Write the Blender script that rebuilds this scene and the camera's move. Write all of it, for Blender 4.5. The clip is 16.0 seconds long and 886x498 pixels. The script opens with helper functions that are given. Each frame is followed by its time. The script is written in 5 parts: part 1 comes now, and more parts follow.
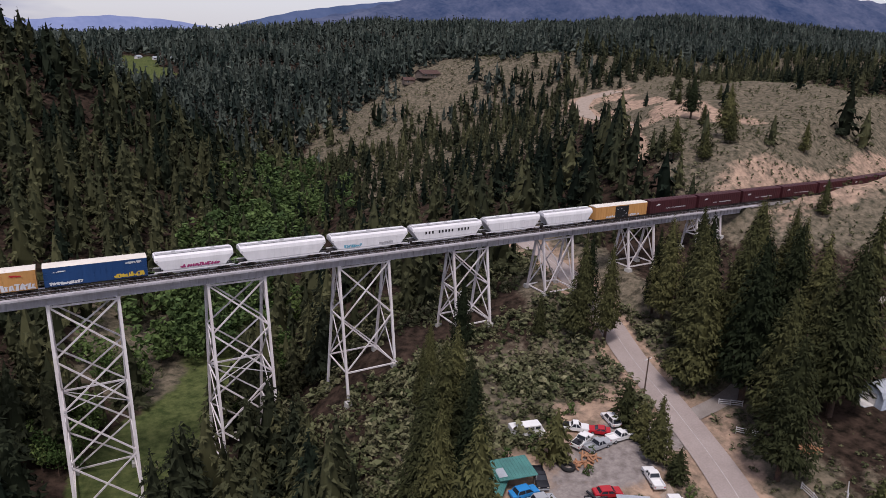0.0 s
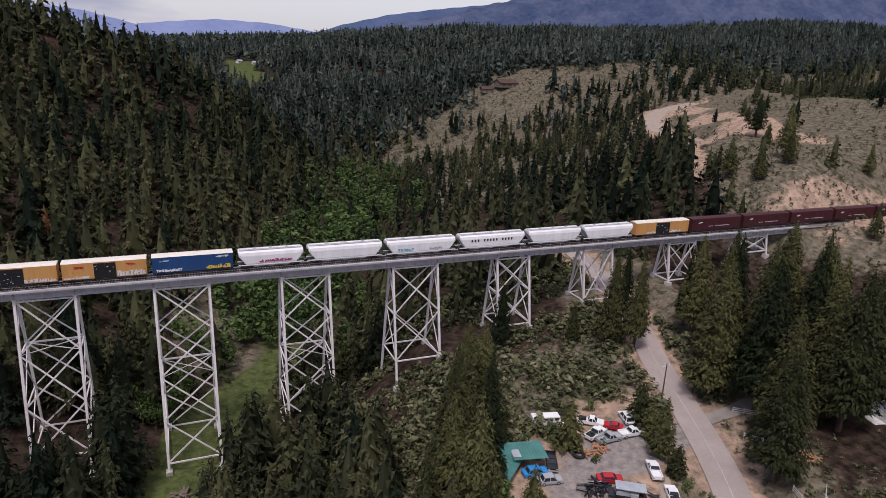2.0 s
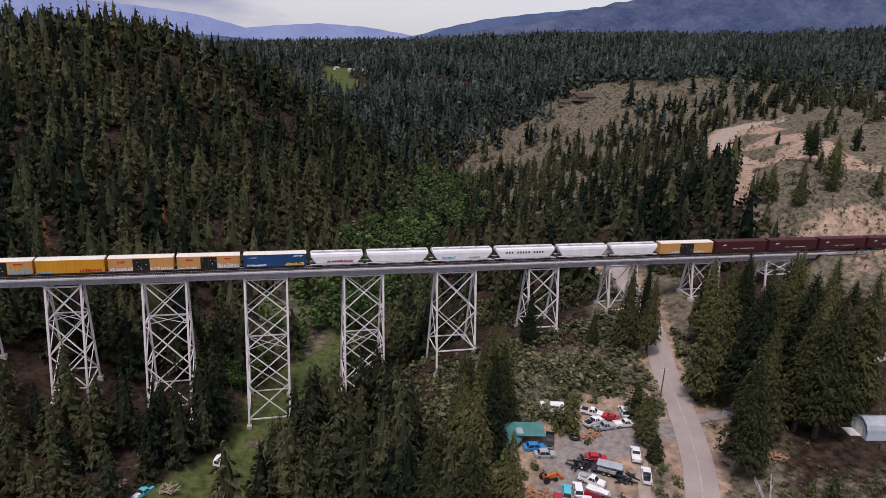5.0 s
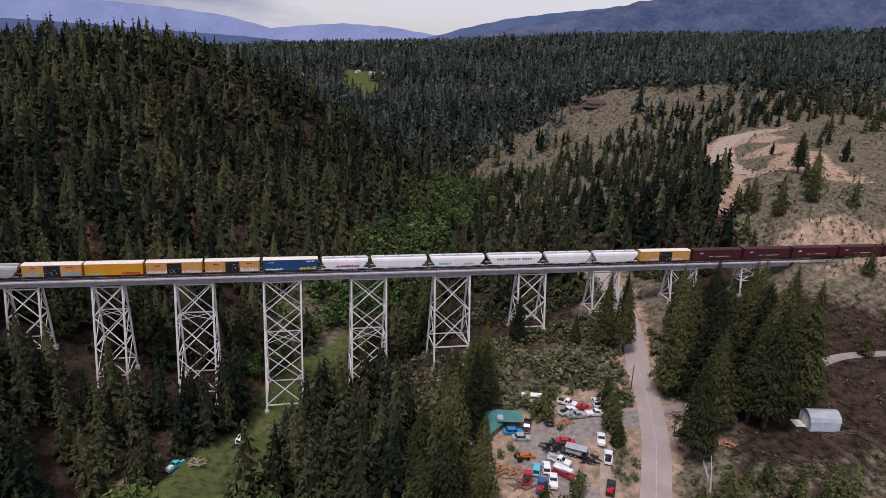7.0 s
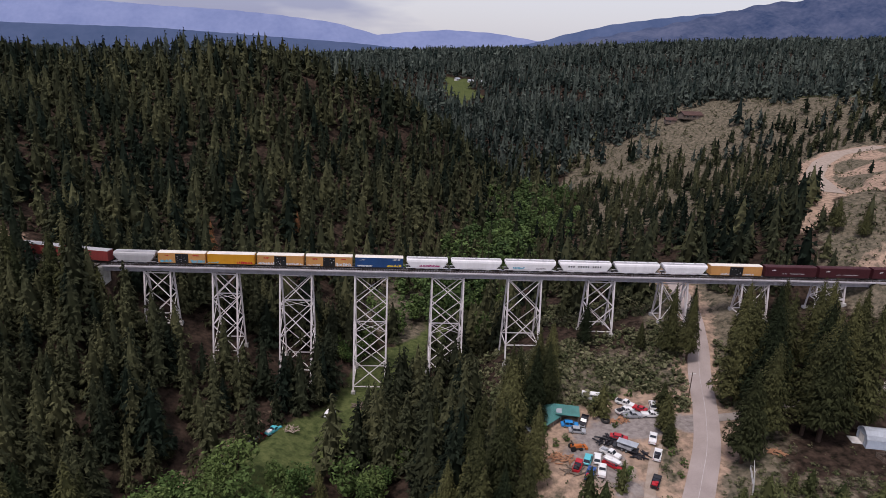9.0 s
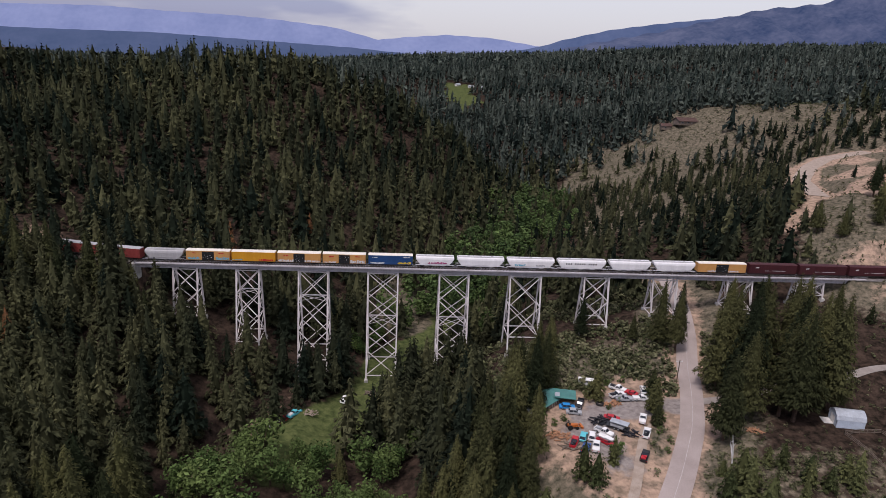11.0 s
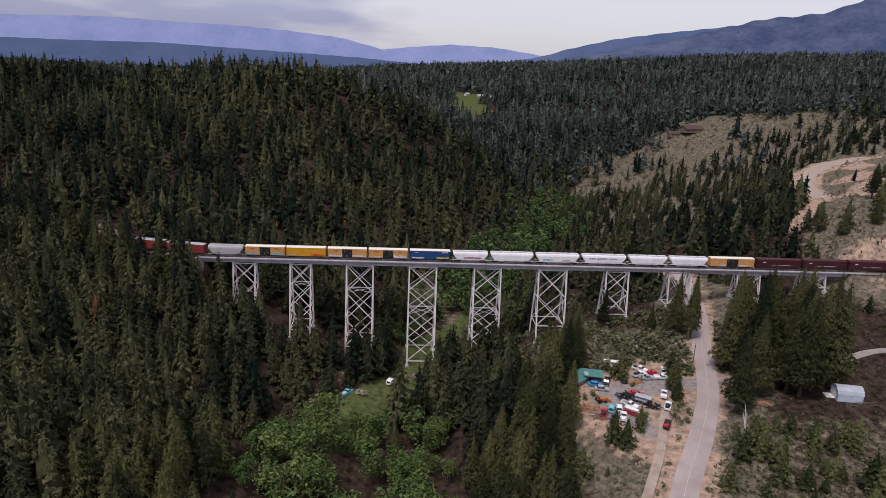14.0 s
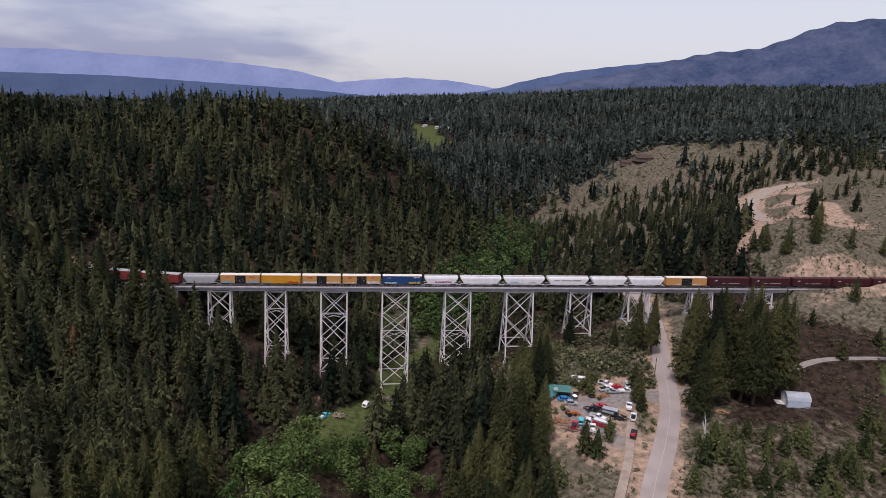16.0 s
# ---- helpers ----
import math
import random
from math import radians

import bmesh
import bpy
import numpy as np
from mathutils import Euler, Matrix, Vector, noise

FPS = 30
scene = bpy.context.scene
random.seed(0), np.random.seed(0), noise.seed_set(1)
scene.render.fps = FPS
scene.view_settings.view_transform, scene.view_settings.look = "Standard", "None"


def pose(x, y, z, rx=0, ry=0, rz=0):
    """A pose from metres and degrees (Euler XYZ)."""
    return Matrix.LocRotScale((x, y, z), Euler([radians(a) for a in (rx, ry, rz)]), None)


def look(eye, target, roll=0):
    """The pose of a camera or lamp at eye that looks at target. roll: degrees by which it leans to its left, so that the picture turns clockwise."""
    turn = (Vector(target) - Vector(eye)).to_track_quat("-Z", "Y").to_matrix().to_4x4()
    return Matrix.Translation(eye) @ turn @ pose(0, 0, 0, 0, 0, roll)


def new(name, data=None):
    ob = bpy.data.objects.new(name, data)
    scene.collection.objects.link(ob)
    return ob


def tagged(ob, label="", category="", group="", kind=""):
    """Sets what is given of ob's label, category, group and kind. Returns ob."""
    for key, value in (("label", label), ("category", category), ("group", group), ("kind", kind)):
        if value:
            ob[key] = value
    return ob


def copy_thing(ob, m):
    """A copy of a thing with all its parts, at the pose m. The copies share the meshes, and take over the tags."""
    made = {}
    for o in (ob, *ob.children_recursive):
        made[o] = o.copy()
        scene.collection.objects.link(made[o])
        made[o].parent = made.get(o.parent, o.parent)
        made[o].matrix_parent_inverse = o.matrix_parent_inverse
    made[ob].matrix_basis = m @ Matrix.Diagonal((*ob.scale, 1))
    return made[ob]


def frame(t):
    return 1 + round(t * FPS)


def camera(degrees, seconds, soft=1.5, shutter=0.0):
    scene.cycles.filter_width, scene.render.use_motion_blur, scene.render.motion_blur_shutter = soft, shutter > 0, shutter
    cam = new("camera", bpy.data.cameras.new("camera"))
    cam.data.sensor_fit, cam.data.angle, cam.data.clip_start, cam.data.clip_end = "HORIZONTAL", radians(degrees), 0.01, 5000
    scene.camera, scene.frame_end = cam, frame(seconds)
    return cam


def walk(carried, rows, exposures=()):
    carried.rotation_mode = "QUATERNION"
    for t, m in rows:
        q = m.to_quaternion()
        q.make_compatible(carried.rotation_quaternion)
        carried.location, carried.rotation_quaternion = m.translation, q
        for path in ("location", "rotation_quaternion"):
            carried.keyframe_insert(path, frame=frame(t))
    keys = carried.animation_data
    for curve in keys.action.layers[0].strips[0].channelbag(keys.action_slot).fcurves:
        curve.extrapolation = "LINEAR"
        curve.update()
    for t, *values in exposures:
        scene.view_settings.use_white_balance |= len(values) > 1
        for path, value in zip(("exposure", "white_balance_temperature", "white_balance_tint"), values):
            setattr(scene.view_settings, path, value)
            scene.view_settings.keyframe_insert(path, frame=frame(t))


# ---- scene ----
cam = camera(68.8, 16.0, 0.6)
# seconds, eye, target, roll
PATH = [
    (0, (5.93, -121.91, 43.05), (54.54, -39.3, 14.56), 2.04),
    (0.5, (5.59, -126.52, 44.42), (50.15, -41.63, 16), 2.02),
    (1, (5.48, -130.96, 45.91), (46.42, -44.31, 17.36), 2.31),
    (1.5, (5.61, -135.48, 47.55), (44.52, -47.9, 18.97), 2.34),
    (2, (5.79, -140.04, 49.28), (43.26, -51.86, 20.65), 2.45),
    (2.5, (6.07, -144.71, 51.07), (41.88, -55.86, 22.37), 2.47),
    (3, (6.42, -149.52, 52.89), (40.1, -59.86, 24.14), 2.53),
    (3.5, (6.88, -154.29, 54.68), (38.04, -63.74, 25.87), 2.59),
    (4, (7.42, -158.91, 56.3), (36.06, -67.55, 27.45), 2.69),
    (4.5, (8.03, -163.67, 57.8), (34.16, -71.55, 28.97), 2.80),
    (7, (11.18, -189.22, 68.8), (32.62, -96.06, 39.44), 2.70),
    (7.5, (11.84, -194.19, 70.38), (26.62, -99.77, 40.95), 2.61),
    (8, (12.79, -198.88, 71.88), (21.28, -103.72, 42.35), 2.67),
    (8.5, (13.69, -203.32, 73.21), (20.62, -108.02, 43.73), 2.60),
    (9, (13.86, -207.73, 74.33), (20.98, -112.39, 45.01), 2.69),
    (11.5, (8.07, -228.38, 77.72), (15.31, -132.86, 49.04), 2.75),
    (12, (5.96, -232.25, 78.11), (13.07, -136.74, 49.34), 2.68),
    (12.5, (3.39, -236.04, 78.33), (10.44, -140.55, 49.49), 2.65),
    (13, (0.72, -239.87, 78.47), (7.71, -144.4, 49.56), 2.65),
    (13.5, (-1.92, -243.64, 78.54), (5.01, -148.05, 50.01), 2.64),
    (14, (-4.43, -247.13, 78.56), (2.37, -151.22, 51.07), 2.61),
    (14.5, (-6.61, -250.17, 78.57), (0.1, -153.97, 52.09), 2.63),
    (15, (-8.3, -252.83, 78.65), (0.29, -156.44, 53.44), 2.54),
    (15.5, (-9.62, -254.99, 78.76), (1.75, -158.56, 54.85), 2.52),
    (16, (-10.81, -256.76, 78.87), (2.42, -160.27, 56.17), 2.49),
]
walk(cam, [(t, look(eye, target, roll)) for t, eye, target, roll in PATH], ((0, -0.05, 6300, 19), (16, -0.05, 6300, 19)))

# ---- light ----
SUN_TURN, SUN_RISE = radians(218), radians(62)
world = bpy.data.worlds.new("sky")
scene.world = world
world.use_nodes = True
wn, wl = world.node_tree.nodes, world.node_tree.links
wn.clear()
sky = wn.new("ShaderNodeTexSky")
sky.sky_type, sky.sun_disc = "NISHITA", False
sky.sun_elevation, sky.sun_rotation = SUN_RISE, SUN_TURN
sky.air_density, sky.dust_density = 1.0, 3.0
clear = wn.new("ShaderNodeBackground")
clear.inputs["Strength"].default_value = 0.05
wl.new(sky.outputs[0], clear.inputs["Color"])
wc = wn.new("ShaderNodeTexCoord")
wmap = wn.new("ShaderNodeMapping")
wmap.inputs["Scale"].default_value = (1.6, 1.6, 7.0)
wmap.inputs["Location"].default_value = (0.35, 0.2, 0.1)
wl.new(wc.outputs["Generated"], wmap.inputs["Vector"])
cloud = wn.new("ShaderNodeTexNoise")
cloud.inputs["Scale"].default_value, cloud.inputs["Detail"].default_value, cloud.inputs["Roughness"].default_value = 1.3, 5.0, 0.5
wl.new(wmap.outputs[0], cloud.inputs["Vector"])
cramp = wn.new("ShaderNodeValToRGB")
cramp.color_ramp.elements[0].position, cramp.color_ramp.elements[0].color = 0.33, (0.30, 0.32, 0.47, 1)
cramp.color_ramp.elements[1].position, cramp.color_ramp.elements[1].color = 0.46, (0.68, 0.68, 0.69, 1)
wsep = wn.new("ShaderNodeSeparateXYZ")
wl.new(wc.outputs["Generated"], wsep.inputs[0])
drift = wn.new("ShaderNodeMath")
drift.operation = "MULTIPLY_ADD"
wl.new(wsep.outputs["X"], drift.inputs[0])
drift.inputs[1].default_value = 0.42
wl.new(cloud.outputs[0], drift.inputs[2])
wl.new(drift.outputs[0], cramp.inputs[0])
cover = wn.new("ShaderNodeBackground")
wl.new(cramp.outputs[0], cover.inputs["Color"])
cover.inputs["Strength"].default_value = 0.84
both = wn.new("ShaderNodeAddShader")
wl.new(clear.outputs[0], both.inputs[0])
wl.new(cover.outputs[0], both.inputs[1])
wout = wn.new("ShaderNodeOutputWorld")
wl.new(both.outputs[0], wout.inputs["Surface"])

sun = new("sun", bpy.data.lights.new("sun", "SUN"))
sun.data.energy, sun.data.angle, sun.data.color = 2.5, radians(12), (1.0, 0.95, 0.88)
sun.matrix_world = look((0, 0, 300), (-math.sin(SUN_TURN) * 100, -math.cos(SUN_TURN) * 100, 300 - 100 * math.tan(SUN_RISE)))


# ---- materials ----
def material(name, colour, rough=0.8, dark=None, scale=1.0, fine=12.0, bump=0.3, metal=0.0, spread=0.0, amount=0.5, random_tint=0.0, streak=False):
    """A surface of two colours mixed at two scales, with relief."""
    m = bpy.data.materials.new(name)
    m.use_nodes = True
    n, l = m.node_tree.nodes, m.node_tree.links
    p = n["Principled BSDF"]
    p.inputs["Roughness"].default_value, p.inputs["Metallic"].default_value = rough, metal
    p.inputs["Specular IOR Level"].default_value = 0.3
    geo = n.new("ShaderNodeNewGeometry")
    vec = geo.outputs["Position"]
    if streak:
        mp = n.new("ShaderNodeMapping")
        mp.inputs["Scale"].default_value = (1, 1, 0.15)
        l.new(vec, mp.inputs["Vector"])
        vec = mp.outputs[0]
    dark = dark or tuple(c * 0.6 for c in colour)
    big, small = n.new("ShaderNodeTexNoise"), n.new("ShaderNodeTexNoise")
    big.inputs["Scale"].default_value, big.inputs["Detail"].default_value = scale, 4
    small.inputs["Scale"].default_value, small.inputs["Detail"].default_value = scale * fine, 4
    l.new(vec, big.inputs["Vector"])
    l.new(vec, small.inputs["Vector"])
    add = n.new("ShaderNodeMath")
    add.operation = "MULTIPLY_ADD"
    l.new(small.outputs[0], add.inputs[0])
    add.inputs[1].default_value = 0.6
    l.new(big.outputs[0], add.inputs[2])
    rng = n.new("ShaderNodeMapRange")
    rng.inputs[1].default_value, rng.inputs[2].default_value = 0.8 - amount * 0.45, 0.8 + amount * 0.45
    l.new(add.outputs[0], rng.inputs[0])
    mix = n.new("ShaderNodeMix")
    mix.data_type = "RGBA"
    mix.inputs[6].default_value, mix.inputs[7].default_value = (*dark, 1), (*colour, 1)
    l.new(rng.outputs[0], mix.inputs[0])
    out = mix.outputs[2]
    if random_tint:
        info = n.new("ShaderNodeObjectInfo")
        hsv = n.new("ShaderNodeHueSaturation")
        r2 = n.new("ShaderNodeMapRange")
        r2.inputs[3].default_value, r2.inputs[4].default_value = 1 - random_tint, 1 + random_tint
        l.new(info.outputs["Random"], r2.inputs[0])
        l.new(r2.outputs[0], hsv.inputs["Value"])
        l.new(out, hsv.inputs["Color"])
        out = hsv.outputs[0]
    l.new(out, p.inputs["Base Color"])
    if bump:
        b = n.new("ShaderNodeBump")
        b.inputs["Strength"].default_value, b.inputs["Distance"].default_value = bump, 0.05
        l.new(small.outputs[0], b.inputs["Height"])
        l.new(b.outputs[0], p.inputs["Normal"])
    return m


def leafage(name, colour, other, attribute=True, rough=0.75):
    """Foliage: each tree takes its own mix of two greens, by an attribute of the mesh or by its object's random number."""
    m = bpy.data.materials.new(name)
    m.use_nodes = True
    n, l = m.node_tree.nodes, m.node_tree.links
    p = n["Principled BSDF"]
    p.inputs["Roughness"].default_value, p.inputs["Specular IOR Level"].default_value = rough, 0.02
    if attribute:
        a = n.new("ShaderNodeAttribute")
        a.attribute_name = "tint"
        fac = a.outputs["Fac"]
    else:
        fac = n.new("ShaderNodeObjectInfo").outputs["Random"]
    mix = n.new("ShaderNodeMix")
    mix.data_type = "RGBA"
    mix.inputs[6].default_value, mix.inputs[7].default_value = (*colour, 1), (*other, 1)
    l.new(fac, mix.inputs[0])
    isl = n.new("ShaderNodeNewGeometry")
    hsv = n.new("ShaderNodeHueSaturation")
    r = n.new("ShaderNodeMapRange")
    r.inputs[3].default_value, r.inputs[4].default_value = 0.6, 1.4
    l.new(isl.outputs["Random Per Island"], r.inputs[0])
    l.new(r.outputs[0], hsv.inputs["Value"])
    l.new(mix.outputs[2], hsv.inputs["Color"])
    l.new(hsv.outputs[0], p.inputs["Base Color"])
    return m


def paint(name, colour, rough=0.45, wear=0.75):
    return material(name, colour, rough, tuple(c * wear for c in colour), 0.5, 9, 0.05, amount=0.8, streak=True)


STEEL = material("weathered_white_steel", (0.78, 0.75, 0.76), 0.6, (0.45, 0.38, 0.36), 0.35, 14, 0.1, amount=0.9, streak=True)
GIRDER = material("grey_painted_girder", (0.54, 0.52, 0.56), 0.6, (0.32, 0.29, 0.30), 0.4, 9, 0.1, amount=0.9, streak=True)
TIE = material("creosoted_timber", (0.07, 0.055, 0.05), 0.9, (0.035, 0.03, 0.028), 1.0, 9)
RAIL = material("rail_steel", (0.16, 0.12, 0.1), 0.45, (0.09, 0.06, 0.05), 2, 5, metal=0.6)
CONCRETE = material("pale_concrete", (0.5, 0.48, 0.45), 0.9, (0.3, 0.29, 0.27), 0.6, 10)
ASPHALT = material("worn_asphalt", (0.37, 0.31, 0.285), 0.9, (0.27, 0.222, 0.203), 0.12, 25, 0.2)
GRAVEL = material("grey_gravel", (0.30, 0.265, 0.24), 0.95, (0.2, 0.17, 0.15), 0.3, 20, 0.5)
DIRT_LANE = material("packed_dirt", (0.36, 0.295, 0.245), 0.95, (0.25, 0.19, 0.145), 0.5, 9, 0.4)
BALLAST = material("ballast_stone", (0.22, 0.2, 0.19), 0.95, (0.1, 0.09, 0.085), 0.8, 12, 0.6)
LINE = material("faded_road_line", (0.52, 0.48, 0.45), 0.8, (0.30, 0.26, 0.25), 0.6, 6)
BARK = material("conifer_bark", (0.12, 0.075, 0.05), 0.95, (0.05, 0.035, 0.028), 1.2, 8, 0.6)
NEEDLE = leafage("conifer_needles", (0.010, 0.015, 0.010), (0.068, 0.069, 0.034))
# needles of the far forest: air haze put into the colour, paler and bluer
HAZED_NEEDLE = leafage("hazed_conifer_needles", (0.018, 0.026, 0.022), (0.078, 0.092, 0.075))
NEEDLE_ONE = leafage("near_conifer_needles", (0.013, 0.018, 0.009), (0.078, 0.077, 0.031), False)
NEEDLE_YOUNG = leafage("young_pine_needles", (0.026, 0.034, 0.014), (0.092, 0.098, 0.040))
LEAF = leafage("broad_leaves", (0.036, 0.062, 0.024), (0.095, 0.138, 0.046))
LEAF_ONE = leafage("near_broad_leaves", (0.040, 0.070, 0.022), (0.095, 0.130, 0.042), False)
BRUSH = leafage("sagebrush_leaves", (0.055, 0.066, 0.030), (0.155, 0.148, 0.085))
RUBBER = material("black_rubber", (0.02, 0.02, 0.02), 0.8, bump=0.05)
DARK = material("dark_underframe", (0.035, 0.03, 0.03), 0.7, bump=0.1)
GLASS = material("dark_glass", (0.03, 0.035, 0.045), 0.08, bump=0)


def ground_material():
    """Forest soil, grass and sand, mixed by the masks in the sheet's attribute "cover"."""
    m = bpy.data.materials.new("hill_ground")
    m.use_nodes = True
    n, l = m.node_tree.nodes, m.node_tree.links
    p = n["Principled BSDF"]
    p.inputs["Roughness"].default_value, p.inputs["Specular IOR Level"].default_value = 0.95, 0.0
    geo = n.new("ShaderNodeNewGeometry")

    def tone(a, b, scale, detail=6):
        t = n.new("ShaderNodeTexNoise")
        t.inputs["Scale"].default_value, t.inputs["Detail"].default_value, t.inputs["Roughness"].default_value = scale, detail, 0.65
        l.new(geo.outputs["Position"], t.inputs["Vector"])
        r = n.new("ShaderNodeValToRGB")
        r.color_ramp.elements[0].position, r.color_ramp.elements[0].color = 0.36, (*a, 1)
        r.color_ramp.elements[1].position, r.color_ramp.elements[1].color = 0.64, (*b, 1)
        l.new(t.outputs[0], r.inputs[0])
        return r.outputs[0], t.outputs[0]

    soil, relief = tone((0.012, 0.010, 0.008), (0.062, 0.042, 0.032), 0.42, 10)
    grass, _ = tone((0.040, 0.055, 0.020), (0.105, 0.120, 0.045), 0.45, 10)
    sand, _ = tone((0.20, 0.145, 0.11), (0.43, 0.30, 0.215), 0.42, 10)
    dry, _ = tone((0.052, 0.050, 0.034), (0.185, 0.152, 0.110), 0.5, 10)
    gravel, _ = tone((0.17, 0.145, 0.135), (0.30, 0.265, 0.245), 0.7, 10)
    at = n.new("ShaderNodeAttribute")
    at.attribute_name = "cover"
    sep = n.new("ShaderNodeSeparateColor")
    l.new(at.outputs["Color"], sep.inputs[0])
    rag, _ = tone((0, 0, 0), (1, 1, 1), 0.25, 8)
    last = soil
    for k, colour in ((2, dry), (0, grass), (1, sand), (3, gravel)):
        push = n.new("ShaderNodeMath")
        push.operation = "MULTIPLY_ADD"
        l.new(rag, push.inputs[0])
        push.inputs[1].default_value = 0.5
        l.new(sep.outputs[k] if k < 3 else at.outputs["Alpha"], push.inputs[2])
        r = n.new("ShaderNodeMapRange")
        r.inputs[1].default_value, r.inputs[2].default_value = 0.55, 0.95
        l.new(push.outputs[0], r.inputs[0])
        mix = n.new("ShaderNodeMix")
        mix.data_type = "RGBA"
        l.new(r.outputs[0], mix.inputs[0])
        l.new(last, mix.inputs[6])
        l.new(colour, mix.inputs[7])
        last = mix.outputs[2]
    l.new(last, p.inputs["Base Color"])
    b = n.new("ShaderNodeBump")
    b.inputs["Strength"].default_value, b.inputs["Distance"].default_value = 0.6, 0.4
    l.new(relief, b.inputs["Height"])
    l.new(b.outputs[0], p.inputs["Normal"])
    return m


SOIL = ground_material()


# ---- building blocks ----
class Shape:
    """Points and faces of one mesh."""

    def __init__(self):
        self.v, self.f = [], []

    def add(self, verts, faces):
        k = len(self.v)
        self.v += [tuple(p) for p in verts]
        self.f += [tuple(i + k for i in f) for f in faces]
        return self

    def box(self, c, s, m=None):
        x, y, z = (a / 2 for a in s)
        pts = [Vector((c[0] + i * x, c[1] + j * y, c[2] + k * z)) for i in (-1, 1) for j in (-1, 1) for k in (-1, 1)]
        if m:
            pts = [m @ p for p in pts]
        return self.add(pts, [(0, 1, 3, 2), (4, 6, 7, 5), (0, 4, 5, 1), (2, 3, 7, 6), (0, 2, 6, 4), (1, 5, 7, 3)])

    def beam(self, a, b, w, h):
        """A bar of section w by h from a to b."""
        a, b = Vector(a), Vector(b)
        d = (b - a).normalized()
        side = d.cross(Vector((0, 0, 1)) if abs(d.z) < 0.95 else Vector((1, 0, 0))).normalized()
        up = side.cross(d)
        pts = [p + side * (i * w / 2) + up * (j * h / 2) for p in (a, b) for i, j in ((-1, -1), (1, -1), (1, 1), (-1, 1))]
        return self.add(pts, [(0, 1, 2, 3), (7, 6, 5, 4), (0, 4, 5, 1), (1, 5, 6, 2), (2, 6, 7, 3), (3, 7, 4, 0)])

    def sweep(self, outline, y0, y1, swap=False):
        """An outline in x and z, drawn out from y0 to y1 (swap: in y and z, along x)."""
        n = len(outline)
        pts = [((y, a, b) if swap else (a, y, b)) for y in (y0, y1) for a, b in outline]
        return self.add(pts, [tuple(range(n))[::-1], tuple(range(n, 2 * n))] + [(i, (i + 1) % n, n + (i + 1) % n, n + i) for i in range(n)])

    def wheel(self, c, r, w, n=12, axis="y"):
        pts = []
        for s in (-w / 2, w / 2):
            for i in range(n):
                a = 2 * math.pi * i / n
                u, v = r * math.cos(a), r * math.sin(a)
                pts.append((c[0] + u, c[1] + s, c[2] + v) if axis == "y" else (c[0] + u, c[1] + v, c[2] + s))
        return self.add(pts, [tuple(range(n)), tuple(range(2 * n - 1, n - 1, -1))] + [(i, n + i, n + (i + 1) % n, (i + 1) % n) for i in range(n)])

    def taper(self, a, b, ra, rb, n=7):
        """A round bar that narrows from a to b."""
        a, b = Vector(a), Vector(b)
        d = (b - a).normalized()
        side = d.cross(Vector((0.3, 1, 0.1))).normalized()
        up = side.cross(d)
        pts = [p + (side * math.cos(t) + up * math.sin(t)) * r for p, r in ((a, ra), (b, rb)) for t in (2 * math.pi * i / n for i in range(n))]
        return self.add(pts, [tuple(range(n))[::-1], tuple(range(n, 2 * n))] + [(i, (i + 1) % n, n + (i + 1) % n, n + i) for i in range(n)])

    def mesh(self, name, mat):
        me = bpy.data.meshes.new(name)
        me.from_pydata(self.v, [], self.f)
        me.materials.append(mat)
        bm = bmesh.new()
        bm.from_mesh(me)
        bmesh.ops.recalc_face_normals(bm, faces=bm.faces)
        bm.to_mesh(me)
        bm.free()
        return me


def part(name, shape, mat, parent, label=""):
    ob = new(name, shape.mesh(name, mat) if isinstance(shape, Shape) else shape)
    ob.parent = parent
    if label:
        ob["label"] = label
    if name in ("graffiti", "ladder", "stencil", "lettering_bars", "handrail"):
        ob["kind"] = "stuff"
    return ob


def thing(name, label, category, group="", kind=""):
    return tagged(new(name), label, category, group, kind)


def big_mesh(name, verts, tris, mat, tint=None, smooth=False):
    """A mesh from arrays of points and triangles, with a number for each point."""
    me = bpy.data.meshes.new(name)
    verts, tris = np.asarray(verts, np.float32), np.asarray(tris, np.int32)
    me.vertices.add(len(verts))
    me.vertices.foreach_set("co", verts.ravel())
    me.loops.add(tris.size)
    me.loops.foreach_set("vertex_index", tris.ravel())
    me.polygons.add(len(tris))
    me.polygons.foreach_set("loop_start", np.arange(0, tris.size, tris.shape[1], dtype=np.int32))
    me.polygons.foreach_set("use_smooth", np.full(len(tris), smooth))
    me.materials.append(mat)
    me.update(calc_edges=True)
    if tint is not None:
        me.attributes.new("tint", "FLOAT", "POINT").data.foreach_set("value", np.asarray(tint, np.float32))
    return me


# ---- the lie of the land: z = 0 is the top of the towers ----
VALLEY_Y = (-400, -250, -100, 0, 100, 200, 290, 360, 430, 520, 700, 1000, 5000)
VALLEY_X = (-40, -25, 0, 13, 46, 92, 122, 105, 45, 0, -20, 110, 150)
FLOOR_Z = (-50, -47, -44, -41.5, -41, -39, -36, -35, -33, -30, -22, -2, 20)
ROAD = ((128, 40, -11), (122, 5, -14), (116, -15, -17.5), (110, -30, -20.5), (105, -46, -22.5), (98, -63, -24), (86.5, -83, -25), (74.5, -101.5, -26), (63, -122, -27), (52, -150, -28), (42, -190, -30), (30, -260, -34))
MEADOW = ((-24, -62, -42), (-13, -43, -41.5), (-1, -18, -41.5), (11, 5, -41), (30, 38, -40.5), (46, 80, -40))
